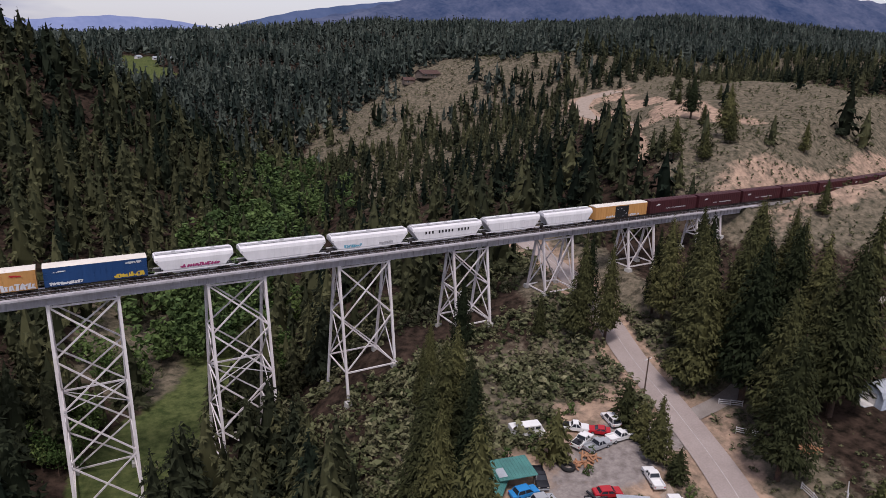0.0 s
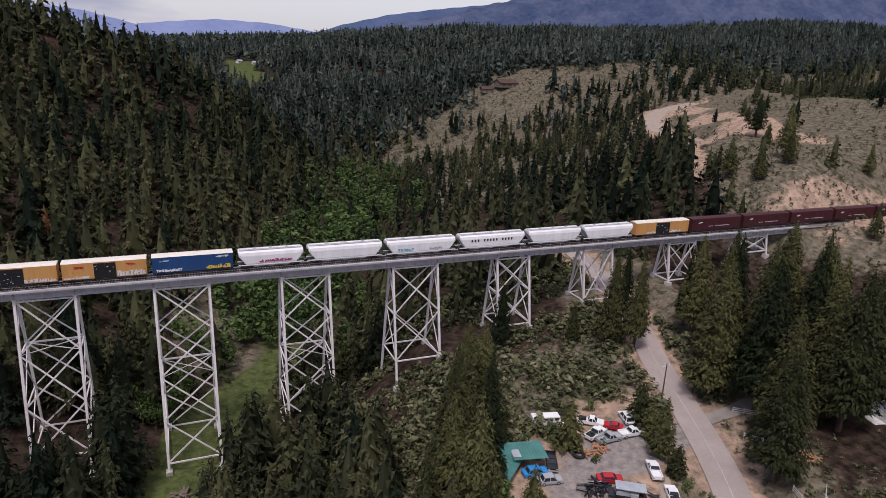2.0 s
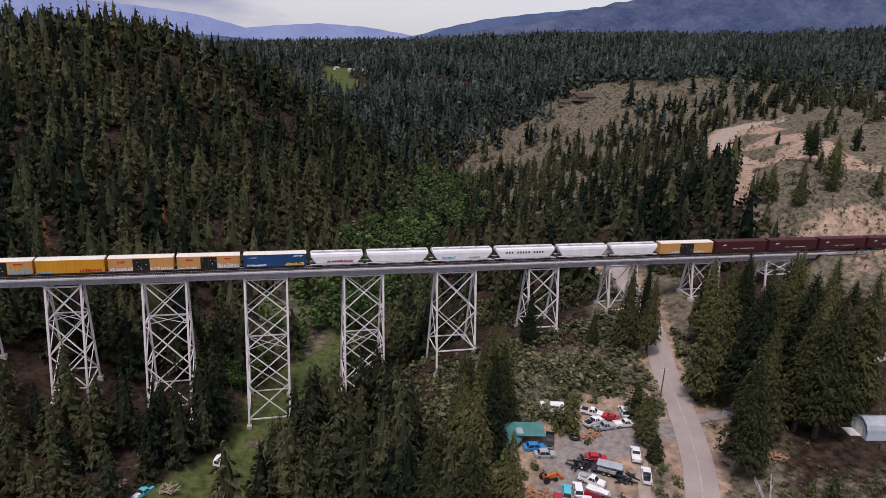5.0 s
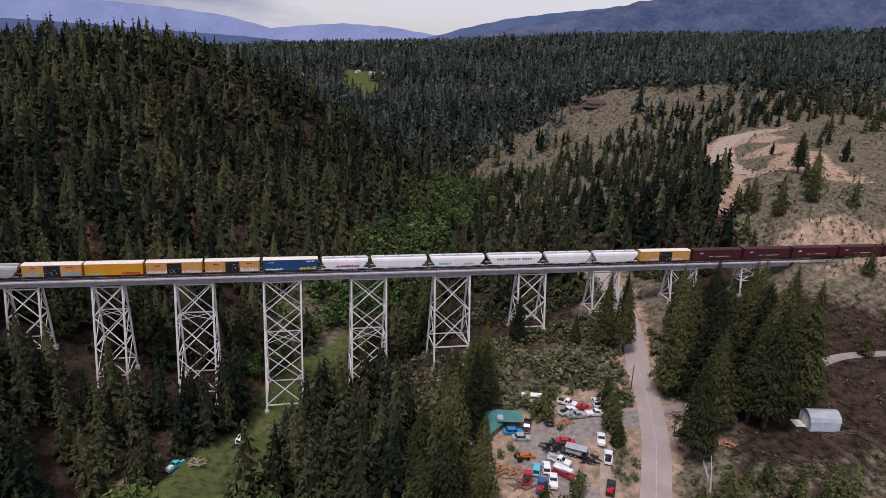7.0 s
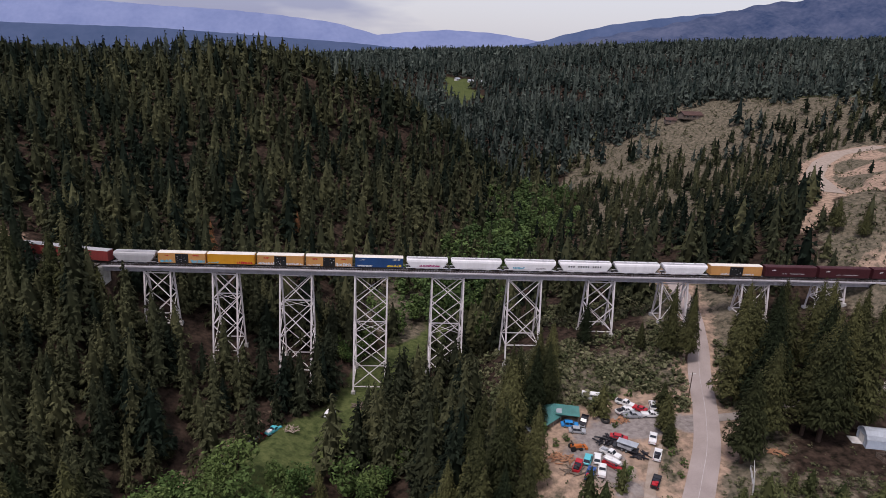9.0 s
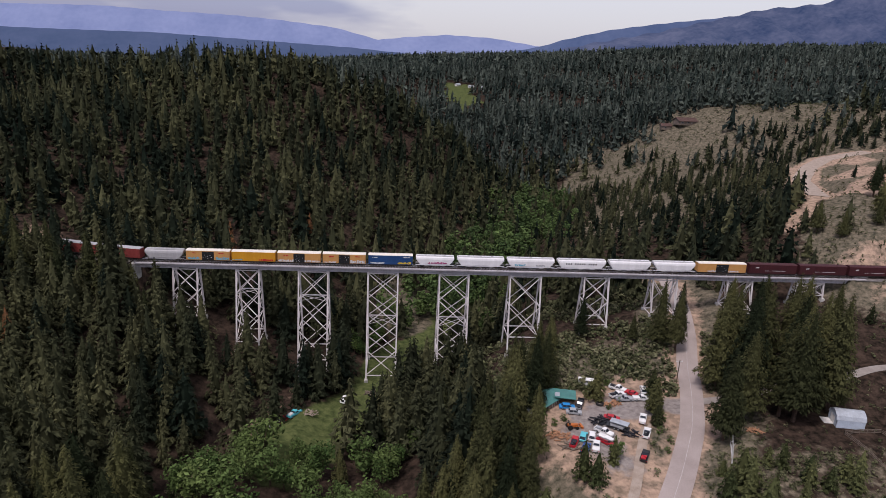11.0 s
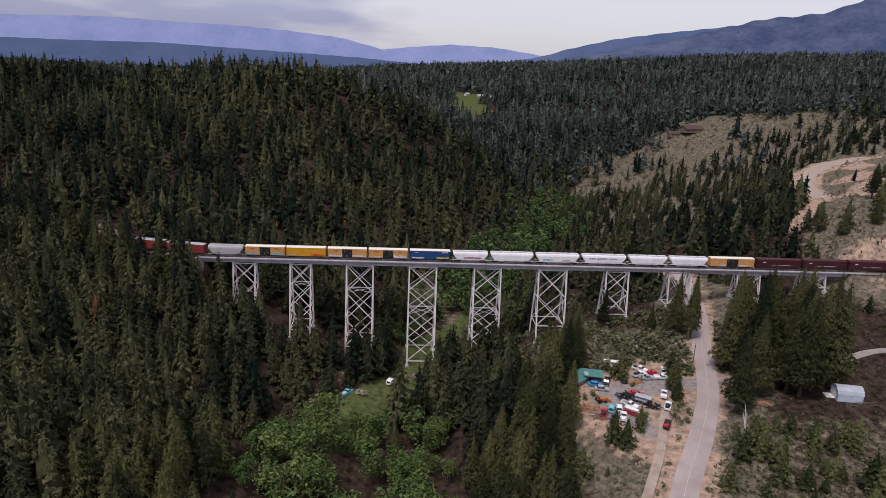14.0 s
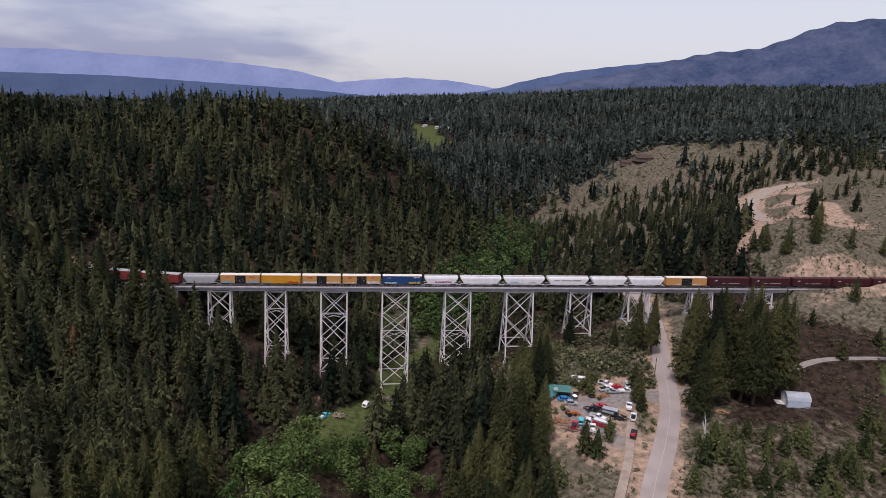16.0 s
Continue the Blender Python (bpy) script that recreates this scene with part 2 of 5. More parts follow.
DRIVE = ((106, -50, -22.8), (118, -50, -21.5), (132, -46, -19.5), (150, -47, -17), (168, -42, -14), (185, -46, -12), (230, -60, -8))
TRACK = ((-330, 110, 2.0), (-240, 66, 2.0), (-170, 32, 2.0), (-120, 11, 2.0), (-82, 1.4, 2.0), (185, 1.4, 2.0), (240, 1.4, 2.0), (420, 14, 2.0))
YARD = ((88, -47, -22.3), (74, -52, -23.3), (66, -66, -23.8), (72, -80, -24.3))
DIRT = ((-22, -8, -39.5), (-30, -26, -41), (-38, -45, -42), (-52, -66, -43))
PIT = ((228, 92, 16), (240, 118, 15), (254, 150, 14.5), (284, 190, 16), (312, 216, 19), (350, 226, 24))
BANK = ((246, 62, 0), (262, 92, 0), (276, 122, 0), (292, 152, 0), (316, 186, 0))
PIT_LANE = ((181, 41, 8), (200, 60, 12.5), (214, 78, 15), (228, 92, 16))
LANE = ((84.5, -62, -23.2), (79, -73, -24.2), (71.5, -90, -25.0), (60, -110, -25.8), (48, -132, -26.6))
TURN_IN = ((103, -50.5, -22.9), (93, -53, -22.6), (84, -56, -22.9), (76, -57, -23.3), (67, -60, -23.7))
HILL = ((182, 312, 0), (215, 338, 0), (255, 350, 0), (300, 346, 0), (345, 343, 0), (395, 366, 0), (440, 400, 0))


def soft(v, w):
    return w * np.logaddexp(0, v / w)


def step(v):
    v = np.clip(v, 0, 1)
    return v * v * (3 - 2 * v)


def along(line, x, y):
    """Distance from a line of (x, y, z) points, and the line's height there."""
    best, level = np.full(np.shape(x), 1e9), np.zeros(np.shape(x))
    for (ax, ay, az), (bx, by, bz) in zip(line, line[1:]):
        dx, dy = bx - ax, by - ay
        k = np.clip(((x - ax) * dx + (y - ay) * dy) / (dx * dx + dy * dy), 0, 1)
        d = np.hypot(x - ax - k * dx, y - ay - k * dy)
        near = d < best
        best, level = np.where(near, d, best), np.where(near, az + k * (bz - az), level)
    return best, level


def waves(x, y):
    """Gentle unevenness, from a few crossing waves."""
    return (0.9 * np.sin(x * 0.061 + 1.3 * np.sin(y * 0.043)) + 0.8 * np.sin(y * 0.072 + 1.1 * np.sin(x * 0.05 + 2))
            + 0.35 * np.sin(x * 0.21 + y * 0.13) + 0.3 * np.sin(y * 0.27 - x * 0.11 + 1))


def ground(x, y):
    x, y = np.asarray(x, float), np.asarray(y, float)
    f = np.interp(y, VALLEY_Y, FLOOR_Z)
    u = x - np.interp(y, VALLEY_Y, VALLEY_X)
    cap = np.interp(y, (-300, -60, 0, 120, 220, 320, 420, 560, 900), (60, 68, 74, 84, 93, 93, 88, 62, 50))
    climb = np.interp(y, (-60, 100, 225, 320, 420), (0.56, 0.52, 0.54, 0.95, 0.8))
    foot = soft(-u - 17, 6) * climb / cap
    dome = step((y - 230) / 80)
    left = cap * ((1 - dome) * (1 - np.exp(-foot)) + dome * np.tanh(foot)) - 0.05 * dome * soft(-u - 190, 20)
    bank = np.interp(y, (-300, -50, 0, 170, 309, 500), (15, 19, 20, 18, 11, 8)) * step((u - 17) / 40)
    slope = np.interp(y, (-300, -60, -30, 0, 170, 309, 400, 600, 1500), (0.03, 0.04, 0.12, 0.2, 0.27, 0.4, 0.36, 0.16, 0.08))
    hill = np.interp(y, (-300, 0, 300, 600, 1500), (70, 75, 85, 90, 110))
    right = bank + hill * (1 - np.exp(-slope * soft(u - 60, 8) / hill)) + 0.22 * soft(x - 185, 12) * np.exp(-((y - 20) / 90) ** 2) * np.exp(-soft(x - 260, 20) / 60)
    z = f + left + right - 8 * np.exp(-((x - 158) / 26) ** 2 - ((y - 2) / 26) ** 2) + 11 * np.exp(-((x - 190) ** 2 + (y - 48) ** 2) / 2500) + 13 * np.exp(-((x - 285) ** 2 + (y - 385) ** 2) / 3600) + 21 * np.exp(-((x - 395) ** 2 + (y - 368) ** 2) / 5200) + 20 * np.exp(-((x - 350) ** 2 + (y - 122) ** 2) / 4200)
    far = step((y - 560) / 700)
    z = z * (1 - far) + far * (42 + 0.07 * np.clip(x, -600, 1600) + 9 * np.sin(x * 0.006 + 1) * np.sin(y * 0.004))
    z = z + waves(x, y) * np.clip(np.abs(u) / 40, 0.25, 1.0) + 8 * np.sin(x * 0.027 + 0.5 + 0.8 * np.sin(y * 0.011)) * np.sin(y * 0.019 + 0.4 * np.sin(x * 0.013)) * step((np.abs(u) - 60) / 120) * step((np.abs(y + 30) - 60) / 80)
    for line, half, grade in ((PIT_LANE, 3, 0.5), (PIT, 10, 0.9), (YARD, 15, 0.5), (LANE, 5, 0.5), (TURN_IN, 7.5, 0.4), (DIRT, 4, 0.5), (DRIVE, 5.5, 0.5), (ROAD, 7.5, 0.6)):
        d, level = along(line, x, y)
        room = np.maximum(d - half, 0) * grade
        z = np.clip(z, level - room, level + room)
    d, level = along(TRACK, x, y)
    room = np.maximum(d - 4, 0) * 0.8
    on_land = (x < -80) | (x > 183)
    return np.where(on_land, np.clip(z, level - room, level + room), np.where((np.abs(y - 1.4) < 14) & (x > -95) & (x < 195), np.minimum(z, -1.0 + 0 * z), z))

# ---- the ground sheet ----
def lines(*runs):
    out = []
    for a, b, s in runs:
        out += list(np.arange(a, b, s))
    return np.array(out + [runs[-1][1]])


GX = lines((-4800, -1200, 150), (-1200, -400, 25), (-400, -140, 6), (-140, 330, 4), (330, 700, 9), (700, 1600, 25), (1600, 4800, 150))
GY = lines((-2000, -400, 100), (-400, -290, 10), (-290, 60, 4), (60, 420, 6), (420, 900, 12), (900, 1800, 30), (1800, 4800, 150))


def masks(x, y):
    """How far a place is grass, sand or dry brush land, each 0 to 1."""
    u = x - np.interp(y, VALLEY_Y, VALLEY_X)
    wob = 5 * np.sin(x * 0.09 + y * 0.05) + 4 * np.sin(y * 0.13 - x * 0.04)
    grass = step((12.5 - along(MEADOW, x, y)[0] + wob * 0.35) / 5)
    grass = np.maximum(grass, 0.9 * step((27 - np.hypot((x - 106) * 0.85, (y - 865) * 0.17) + wob) / 8))
    grass = np.maximum(grass, 0.9 * step((26 - 1.6 * np.hypot(x - 194, (y + 62) * 1.2) + wob) / 8))
    yard = along(YARD, x, y)[0]
    pit = along(PIT, x, y)[0]
    sand = np.maximum(0.74 * step((20 - yard + wob * 0.8) / 6), step((11 - pit + wob * 0.3) / 4))
    sand = np.maximum(sand, step((15 - along(BANK, x, y)[0] + wob * 1.3) / 8))
    sand = np.maximum(sand, step((5 - along(PIT_LANE, x, y)[0] + wob * 0.3) / 3))
    sand = np.maximum(sand, step((4 - along(DIRT, x, y)[0] + wob * 0.3) / 3) * 0.42)
    cut = along(TRACK, x, y)[0]
    sand = np.maximum(sand, np.where(x > 0, 0.7, 0.62) * step((np.where(x > 0, 13, 8) - np.abs(cut - 9) * 1.4 + wob * 0.8) / 8) * ((x > 186) | (x < -84) & (x > -135) & (y > 14)))
    road = along(ROAD, x, y)[0]
    sand = np.maximum(sand, 0.68 * step((9.5 - road + wob * 0.3) / 3))
    dry = bare(x, y)
    dry = np.maximum(dry, step((22 - road) / 8) * 0.8)
    dry = np.maximum(dry, 0.5 * step((x - 78) / 8) * step((-72 - y) / 10) * step((240 - x) / 30))
    dry = np.maximum(dry, step((45 - yard) / 20) * 0.9)
    dry = np.maximum(dry, 0.8 * step((u - 40) / 20) * step((y - 110) / 40) * step((430 - y) / 40))
    gravel = np.maximum(step((4.6 - along(TURN_IN, x, y)[0] + wob * 0.12) / 2.5), 0.8 * step((7.5 - along(YARD, x, y)[0] + wob * 0.35) / 5))
    return grass, sand, dry, gravel


def bare(x, y):
    """The open hillsides where few trees grow, 0 to 1."""
    wob = 14 * np.sin(x * 0.035 + y * 0.02) + 9 * np.sin(y * 0.06 - x * 0.03)
    a = step((x - 170 - 0.5 * y + wob * 0.6) / 14) * step((245 - y + wob) / 20) * step((440 - x + wob) / 40) * step((y - 6) / 6)
    b = step((44 - along(HILL, x, y)[0] + wob * 0.7) / 14)
    b = np.maximum(b, step((26 - np.hypot((x - 196) * 0.9, y - 292) + wob * 0.5) / 10))
    c = step((55 - np.hypot((x - 235) * 0.8, (y + 10) * 1.0) + wob) / 20)
    d = step((20 - np.hypot((x - 20) * 1.0, (y - 70) * 0.6) + wob * 0.4) / 10)
    return np.maximum(np.maximum(a, b), np.maximum(c, d))


gx, gy = np.meshgrid(GX, GY)
gz = ground(gx, gy)
nx, ny = len(GX), len(GY)
quad = (np.arange(ny - 1)[:, None] * nx + np.arange(nx - 1)[None, :]).ravel()
land = tagged(new("ground", big_mesh("ground", np.stack([gx.ravel(), gy.ravel(), gz.ravel()], 1), np.stack([quad, quad + 1, quad + nx + 1, quad + nx], 1), SOIL, smooth=True)),
              "brown forest soil, green meadow and sandy slopes of a mountain valley", "ground", kind="structure")
cov = np.ones((nx * ny, 4), np.float32)
for k, m in enumerate(masks(gx.ravel(), gy.ravel())):
    cov[:, k] = m
land.data.attributes.new("cover", "FLOAT_COLOR", "POINT").data.foreach_set("color", cov.ravel())


def smooth_line(line, gap):
    """A line of (x, y, z) points, rounded and cut into even pieces."""
    p = np.array(line, float)
    s = np.r_[0, np.cumsum(np.hypot(*np.diff(p[:, :2], axis=0).T))]
    t = np.arange(0, s[-1], gap)
    q = np.stack([np.interp(t, s, p[:, k]) for k in range(3)], 1)
    w = max(3, int(14 / gap)) | 1
    pad = np.pad(q, ((w // 2, w // 2), (0, 0)), mode="reflect", reflect_type="odd")
    return np.stack([np.convolve(pad[:, k], np.ones(w) / w, "valid") for k in range(3)], 1)


def ribbon(line, gap, offsets, lift, mat, name, fall=0.0):
    """A strip along a line, through the given offsets to its side."""
    c = smooth_line(line, gap)
    d = np.gradient(c[:, :2], axis=0)
    d /= np.linalg.norm(d, axis=1)[:, None]
    side = np.stack([-d[:, 1], d[:, 0]], 1)
    pts = np.concatenate([np.c_[c[:, :2] + side * o, c[:, 2] + lift - fall * abs(o)] for o in offsets])
    n, k = len(c), len(offsets)
    f = [((j + 1) * n + i, (j + 1) * n + i + 1, j * n + i + 1, j * n + i) for j in range(k - 1) for i in range(n - 1)]
    return big_mesh(name, pts, f, mat, smooth=True)


road = tagged(new("road", ribbon(ROAD, 1.5, (-3.5, -1.2, 0, 1.2, 3.5), 0.24, ASPHALT, "road", 0.012)), "narrow worn grey asphalt road with a faded centre line", "road", kind="structure")
part("centre_line", ribbon(ROAD, 1.5, (-0.07, 0.07), 0.25, LINE, "centre_line"), None, road, "faded pale centre line")
tagged(new("driveway", ribbon(DRIVE, 1.5, (-1.8, 0, 1.8), 0.1, GRAVEL, "driveway", 0.01)), "grey gravel driveway between the pines", "road", kind="structure")

tagged(new("pit_road", ribbon(PIT, 2.0, (-5.0, -2, 0, 2, 5.0), 0.22, DIRT_LANE, "pit_road", 0.01)), "wide grey gravel road curving through the sand cut", "road", kind="structure")
tagged(new("dirt_lane", ribbon(LANE, 1.5, (-1.3, -0.5, 0.5, 1.3), 0.18, DIRT_LANE, "dirt_lane", 0.02)), "pale two-rut dirt lane below the yard", "dirt lane", kind="structure")


# ---- the mountains beyond ----
def far_ridge(name, mat, x0, x1, y, depth, profile, label, rough=1.0, seed=0, bend=0.0):
    xs = np.linspace(x0, x1, 150)
    ks = np.linspace(0, 1, 9)
    h = profile(xs) * (1 + 0.0 * xs)
    pts, n = [], len(xs)
    for k in ks:
        crag = rough * (9 * np.sin(xs * 0.021 + 7 * k + seed) + 6 * np.sin(xs * 0.047 + 13 * k) + 4 * np.sin(xs * 0.11 + 29 * k)) * math.sin(math.pi * min(k * 0.9 + 0.05, 1))
        pts.append(np.c_[xs, y + depth * k - bend * np.maximum(0, xs - 1800), -60 + (h + 60) * k ** 0.8 + crag * (k < 1) * 1.0 + (rough * 3 * np.sin(xs * 0.05 + seed) if k == 1 else 0)])
    f = [(j * n + i, j * n + i + 1, (j + 1) * n + i + 1, (j + 1) * n + i) for j in range(len(ks) - 1) for i in range(n - 1)]
    return tagged(new(name, big_mesh(name, np.concatenate(pts), f, mat, smooth=True)), label, "mountain", kind="structure")


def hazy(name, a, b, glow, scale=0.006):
    """Distant mountain side: two tones blued for haze, and emission as the light of the air before it."""
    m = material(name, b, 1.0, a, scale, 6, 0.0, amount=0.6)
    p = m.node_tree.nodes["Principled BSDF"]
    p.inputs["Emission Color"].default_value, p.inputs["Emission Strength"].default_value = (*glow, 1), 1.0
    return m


def bumps(xs, *hills):
    return sum(h * np.exp(-((xs - c) / w) ** 2) for c, w, h in hills)


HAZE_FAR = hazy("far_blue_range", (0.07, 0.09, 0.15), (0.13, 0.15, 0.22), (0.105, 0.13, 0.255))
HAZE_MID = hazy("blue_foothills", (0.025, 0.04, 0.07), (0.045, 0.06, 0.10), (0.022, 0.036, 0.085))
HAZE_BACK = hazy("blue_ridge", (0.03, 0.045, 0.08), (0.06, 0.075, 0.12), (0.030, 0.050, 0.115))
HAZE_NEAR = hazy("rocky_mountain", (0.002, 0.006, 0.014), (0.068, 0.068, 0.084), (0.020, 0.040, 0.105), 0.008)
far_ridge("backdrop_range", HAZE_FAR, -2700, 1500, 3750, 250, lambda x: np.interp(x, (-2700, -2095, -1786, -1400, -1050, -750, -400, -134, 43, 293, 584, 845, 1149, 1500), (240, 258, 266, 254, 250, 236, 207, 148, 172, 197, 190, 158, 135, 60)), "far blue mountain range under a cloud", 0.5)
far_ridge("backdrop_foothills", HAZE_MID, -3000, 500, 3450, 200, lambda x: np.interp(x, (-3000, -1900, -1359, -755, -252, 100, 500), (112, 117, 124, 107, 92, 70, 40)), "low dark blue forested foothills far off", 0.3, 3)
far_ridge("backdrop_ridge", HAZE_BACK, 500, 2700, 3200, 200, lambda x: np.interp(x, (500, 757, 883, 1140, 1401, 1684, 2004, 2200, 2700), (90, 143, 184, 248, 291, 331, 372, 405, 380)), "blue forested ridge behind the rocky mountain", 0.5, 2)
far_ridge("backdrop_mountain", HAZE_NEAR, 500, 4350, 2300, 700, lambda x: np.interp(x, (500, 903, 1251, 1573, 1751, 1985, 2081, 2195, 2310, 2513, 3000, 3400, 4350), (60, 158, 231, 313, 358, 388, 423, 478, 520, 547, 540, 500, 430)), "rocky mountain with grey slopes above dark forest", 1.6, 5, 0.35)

# ---- the railway trestle ----
MID_Y, BATTER = 1.4, 1 / 6
TOWERS = ((-69.2, -60.8), (-47.1, -39.1), (-25.0, -14.5), (0.0, 10.9), (26.2, 37.0), (52.5, 64.0), (80.5, 89.8), (106.8, 116.1), (135.9, 145.6), (163.5, 174.0))


def tower(x0, x1):
    t = thing("trestle_tower", "tall white-painted steel trestle tower with crossed bracing", "bridge tower", "trestle towers")
    foot = {}
    for x in (x0, x1):
        for s in (-1, 1):
            h = 5.0
            for _ in range(8):
                h = -float(ground(x, MID_Y + s * (1.4 + h * BATTER))) - 0.7
            foot[x, s] = max(h, 2.0)
    low = min(foot.values())
    panels = max(1, round(low / 9.6))
    size = low / panels

    def at(x, s, depth):
        return Vector((x, MID_Y + s * (1.4 + depth * BATTER), -depth))

    for (x, s), h in foot.items():
        part("leg", Shape().beam(at(x, s, 0), at(x, s, h), 0.46, 0.5), STEEL, t)
        b = at(x, s, h)
        part("pier", Shape().sweep([(b.x - 0.9, b.z - 2.2), (b.x + 0.9, b.z - 2.2), (b.x + 0.65, b.z + 0.1), (b.x - 0.65, b.z + 0.1)], b.y - 0.8, b.y + 0.8), CONCRETE, t, "pale concrete pier")
    for k in range(panels):
        a, b = size * k + 0.15, size * (k + 1) - 0.15
        for s in (-1, 1):
            for p, q in ((x0, x1), (x1, x0)):
                part("brace", Shape().beam(at(p, s, a) + Vector((0, 0.07 * (1 if p == x0 else -1), 0)), at(q, s, b), 0.18, 0.3), STEEL, t)
        for x in (x0, x1):
            for s in (-1, 1):
                part("brace", Shape().beam(at(x, s, a) + Vector((0.07 * s, 0, 0)), at(x, -s, b), 0.18, 0.24), STEEL, t)
    for k in range(panels + 1):
        d = max(size * k, 0.2)
        if k in (0, panels) or k == panels // 2 and panels > 2:
            for s in (-1, 1) if k in (0, panels) else (1,):
                part("strut", Shape().beam(at(x0, s, d), at(x1, s, d), 0.26, 0.32), STEEL, t)
        if k:
            for x in (x0, x1):
                part("strut", Shape().beam(at(x, -1, d), at(x, 1, d), 0.24, 0.3), STEEL, t)
        if k == panels // 2 and panels > 2:
            part("brace", Shape().beam(at(x0, -1, d), at(x1, 1, d), 0.12, 0.14), STEEL, t)
            part("brace", Shape().beam(at(x1, -1, d), at(x0, 1, d), 0.12, 0.14), STEEL, t)
    return t


for a, b in TOWERS:
    tower(a, b)

deck = thing("trestle_deck", "long grey plate-girder deck of the railway trestle", "bridge deck")
WEST, EAST = -82.0, 190.0
cuts = [WEST] + [x for pair in TOWERS for x in pair] + [EAST]
for s in (-1, 1):
    y = MID_Y + s * 1.35
    for a, b in zip(cuts, cuts[1:]):
        g = Shape()
        tall = 1.75 if b - a > 9.6 else 1.5
        g.box(((a + b) / 2, y, 1.9 - tall / 2), (b - a - 0.06, 0.06, tall))
        for z in (1.88, 1.92 - tall):
            g.box(((a + b) / 2, y, z), (b - a - 0.06, 0.42, 0.09))
        n = max(2, round((b - a) / 1.5))
        for i in range(n + 1):
            g.box((a + 0.1 + (b - a - 0.2) * i / n, y + s * 0.1, 1.9 - tall / 2), (0.09, 0.16, tall - 0.12))
        part("girder", g, GIRDER, deck)
for x in cuts[1:-1]:
    part("bearing", Shape().box((x, MID_Y, 0.1), (0.7, 3.3, 0.28)), STEEL, deck)
ties = Shape()
for i in range(int((EAST - WEST) / 0.55)):
    ties.box((WEST + 0.3 + i * 0.55, MID_Y, 2.04), (0.24, 3.5 if i % 8 else 5.6, 0.22))
tagged(part("timber_deck", ties, TIE, deck, "row of dark timber ties"), kind="stuff")
for s in (-1, 1):
    part("walkway", Shape().box(((WEST + EAST) / 2, MID_Y + s * 2.3, 2.19), (EAST - WEST, 1.0, 0.07)), GIRDER, deck, "grey walkway of boards")
    part("guard_beam", Shape().box(((WEST + EAST) / 2, MID_Y + s * 2.82, 2.1), (EAST - WEST, 0.12, 0.34)), GIRDER, deck)
    rail_line = Shape()
    for i in range(int((EAST - WEST) / 3.0) + 1):
        x = WEST + 0.2 + i * 3.0
        rail_line.beam((x, MID_Y + s * 2.78, 2.1), (x, MID_Y + s * 2.78, 3.25), 0.06, 0.06)
    for z in (2.75, 3.22):
        rail_line.beam((WEST, MID_Y + s * 2.78, z), (EAST, MID_Y + s * 2.78, z), 0.035, 0.035)
    part("handrail", rail_line, GIRDER, deck, "thin grey handrail")
for name, x, w in (("abutment", WEST - 1.2, 2.6), ("abutment", EAST + 1.2, 2.6)):
    tagged(new(name, Shape().box((x, MID_Y, -1.6), (w, 5.4, 6.4)).mesh(name, CONCRETE)), "concrete abutment at the end of the trestle", "abutment", kind="structure")

track_line = smooth_line(TRACK, 2.0)
tagged(new("track_bed", ribbon([p for p in TRACK if p[0] <= -82], 2.0, (-4, -1.9, 0, 1.9, 4), 0.12, BALLAST, "track_bed")), "grey ballast bed of the railway", "track bed", kind="structure")
tagged(new("track_bed", ribbon([p for p in TRACK if p[0] >= 185], 2.0, (-4, -1.9, 0, 1.9, 4), 0.12, BALLAST, "track_bed")), "grey ballast bed of the railway", "track bed", kind="structure")
rails = thing("rails", "pair of rusty steel rails on the trestle and its approaches", "rails", kind="structure")
for off in (-0.75, 0.75):
    line = smooth_line(TRACK, 2.0)
    d = np.gradient(line[:, :2], axis=0)
    d /= np.linalg.norm(d, axis=1)[:, None]
    pts = [(p[0] - t[1] * off, p[1] + t[0] * off, 2.24) for p, t in zip(line, d)]
    r = Shape()
    for a, b in zip(pts, pts[1:]):
        r.beam(a, b, 0.08, 0.17)
    part("rail", r, RAIL, rails)

# ---- the goods train ----
RAIL_TOP = 2.32
TAN = paint("faded_orange_paint", (0.58, 0.30, 0.10), 0.55, 0.8)
GOLD = paint("golden_yellow_paint", (0.62, 0.29, 0.022), 0.45, 0.82)
BLUE = paint("deep_blue_paint", (0.022, 0.07, 0.20), 0.45, 0.7)
WHITE = paint("off_white_paint", (0.80, 0.78, 0.79), 0.5, 0.8)
CREAM = paint("pale_roof_paint", (0.74, 0.68, 0.60), 0.55, 0.8)
MAROON = paint("maroon_paint", (0.060, 0.013, 0.017), 0.55, 0.7)
BLACK = paint("black_paint", (0.018, 0.018, 0.02), 0.5, 0.6)
RED = paint("red_spray_paint", (0.50, 0.025, 0.03), 0.6)
CYAN = paint("pale_cyan_spray_paint", (0.16, 0.42, 0.55), 0.6)
PALE = paint("white_spray_paint", (0.66, 0.66, 0.68), 0.6)
PINK = paint("magenta_spray_paint", (0.36, 0.05, 0.16), 0.6)
LEMON = paint("yellow_spray_paint", (0.66, 0.45, 0.05), 0.6)
GREY = paint("light_grey_paint", (0.42, 0.41, 0.42), 0.55)


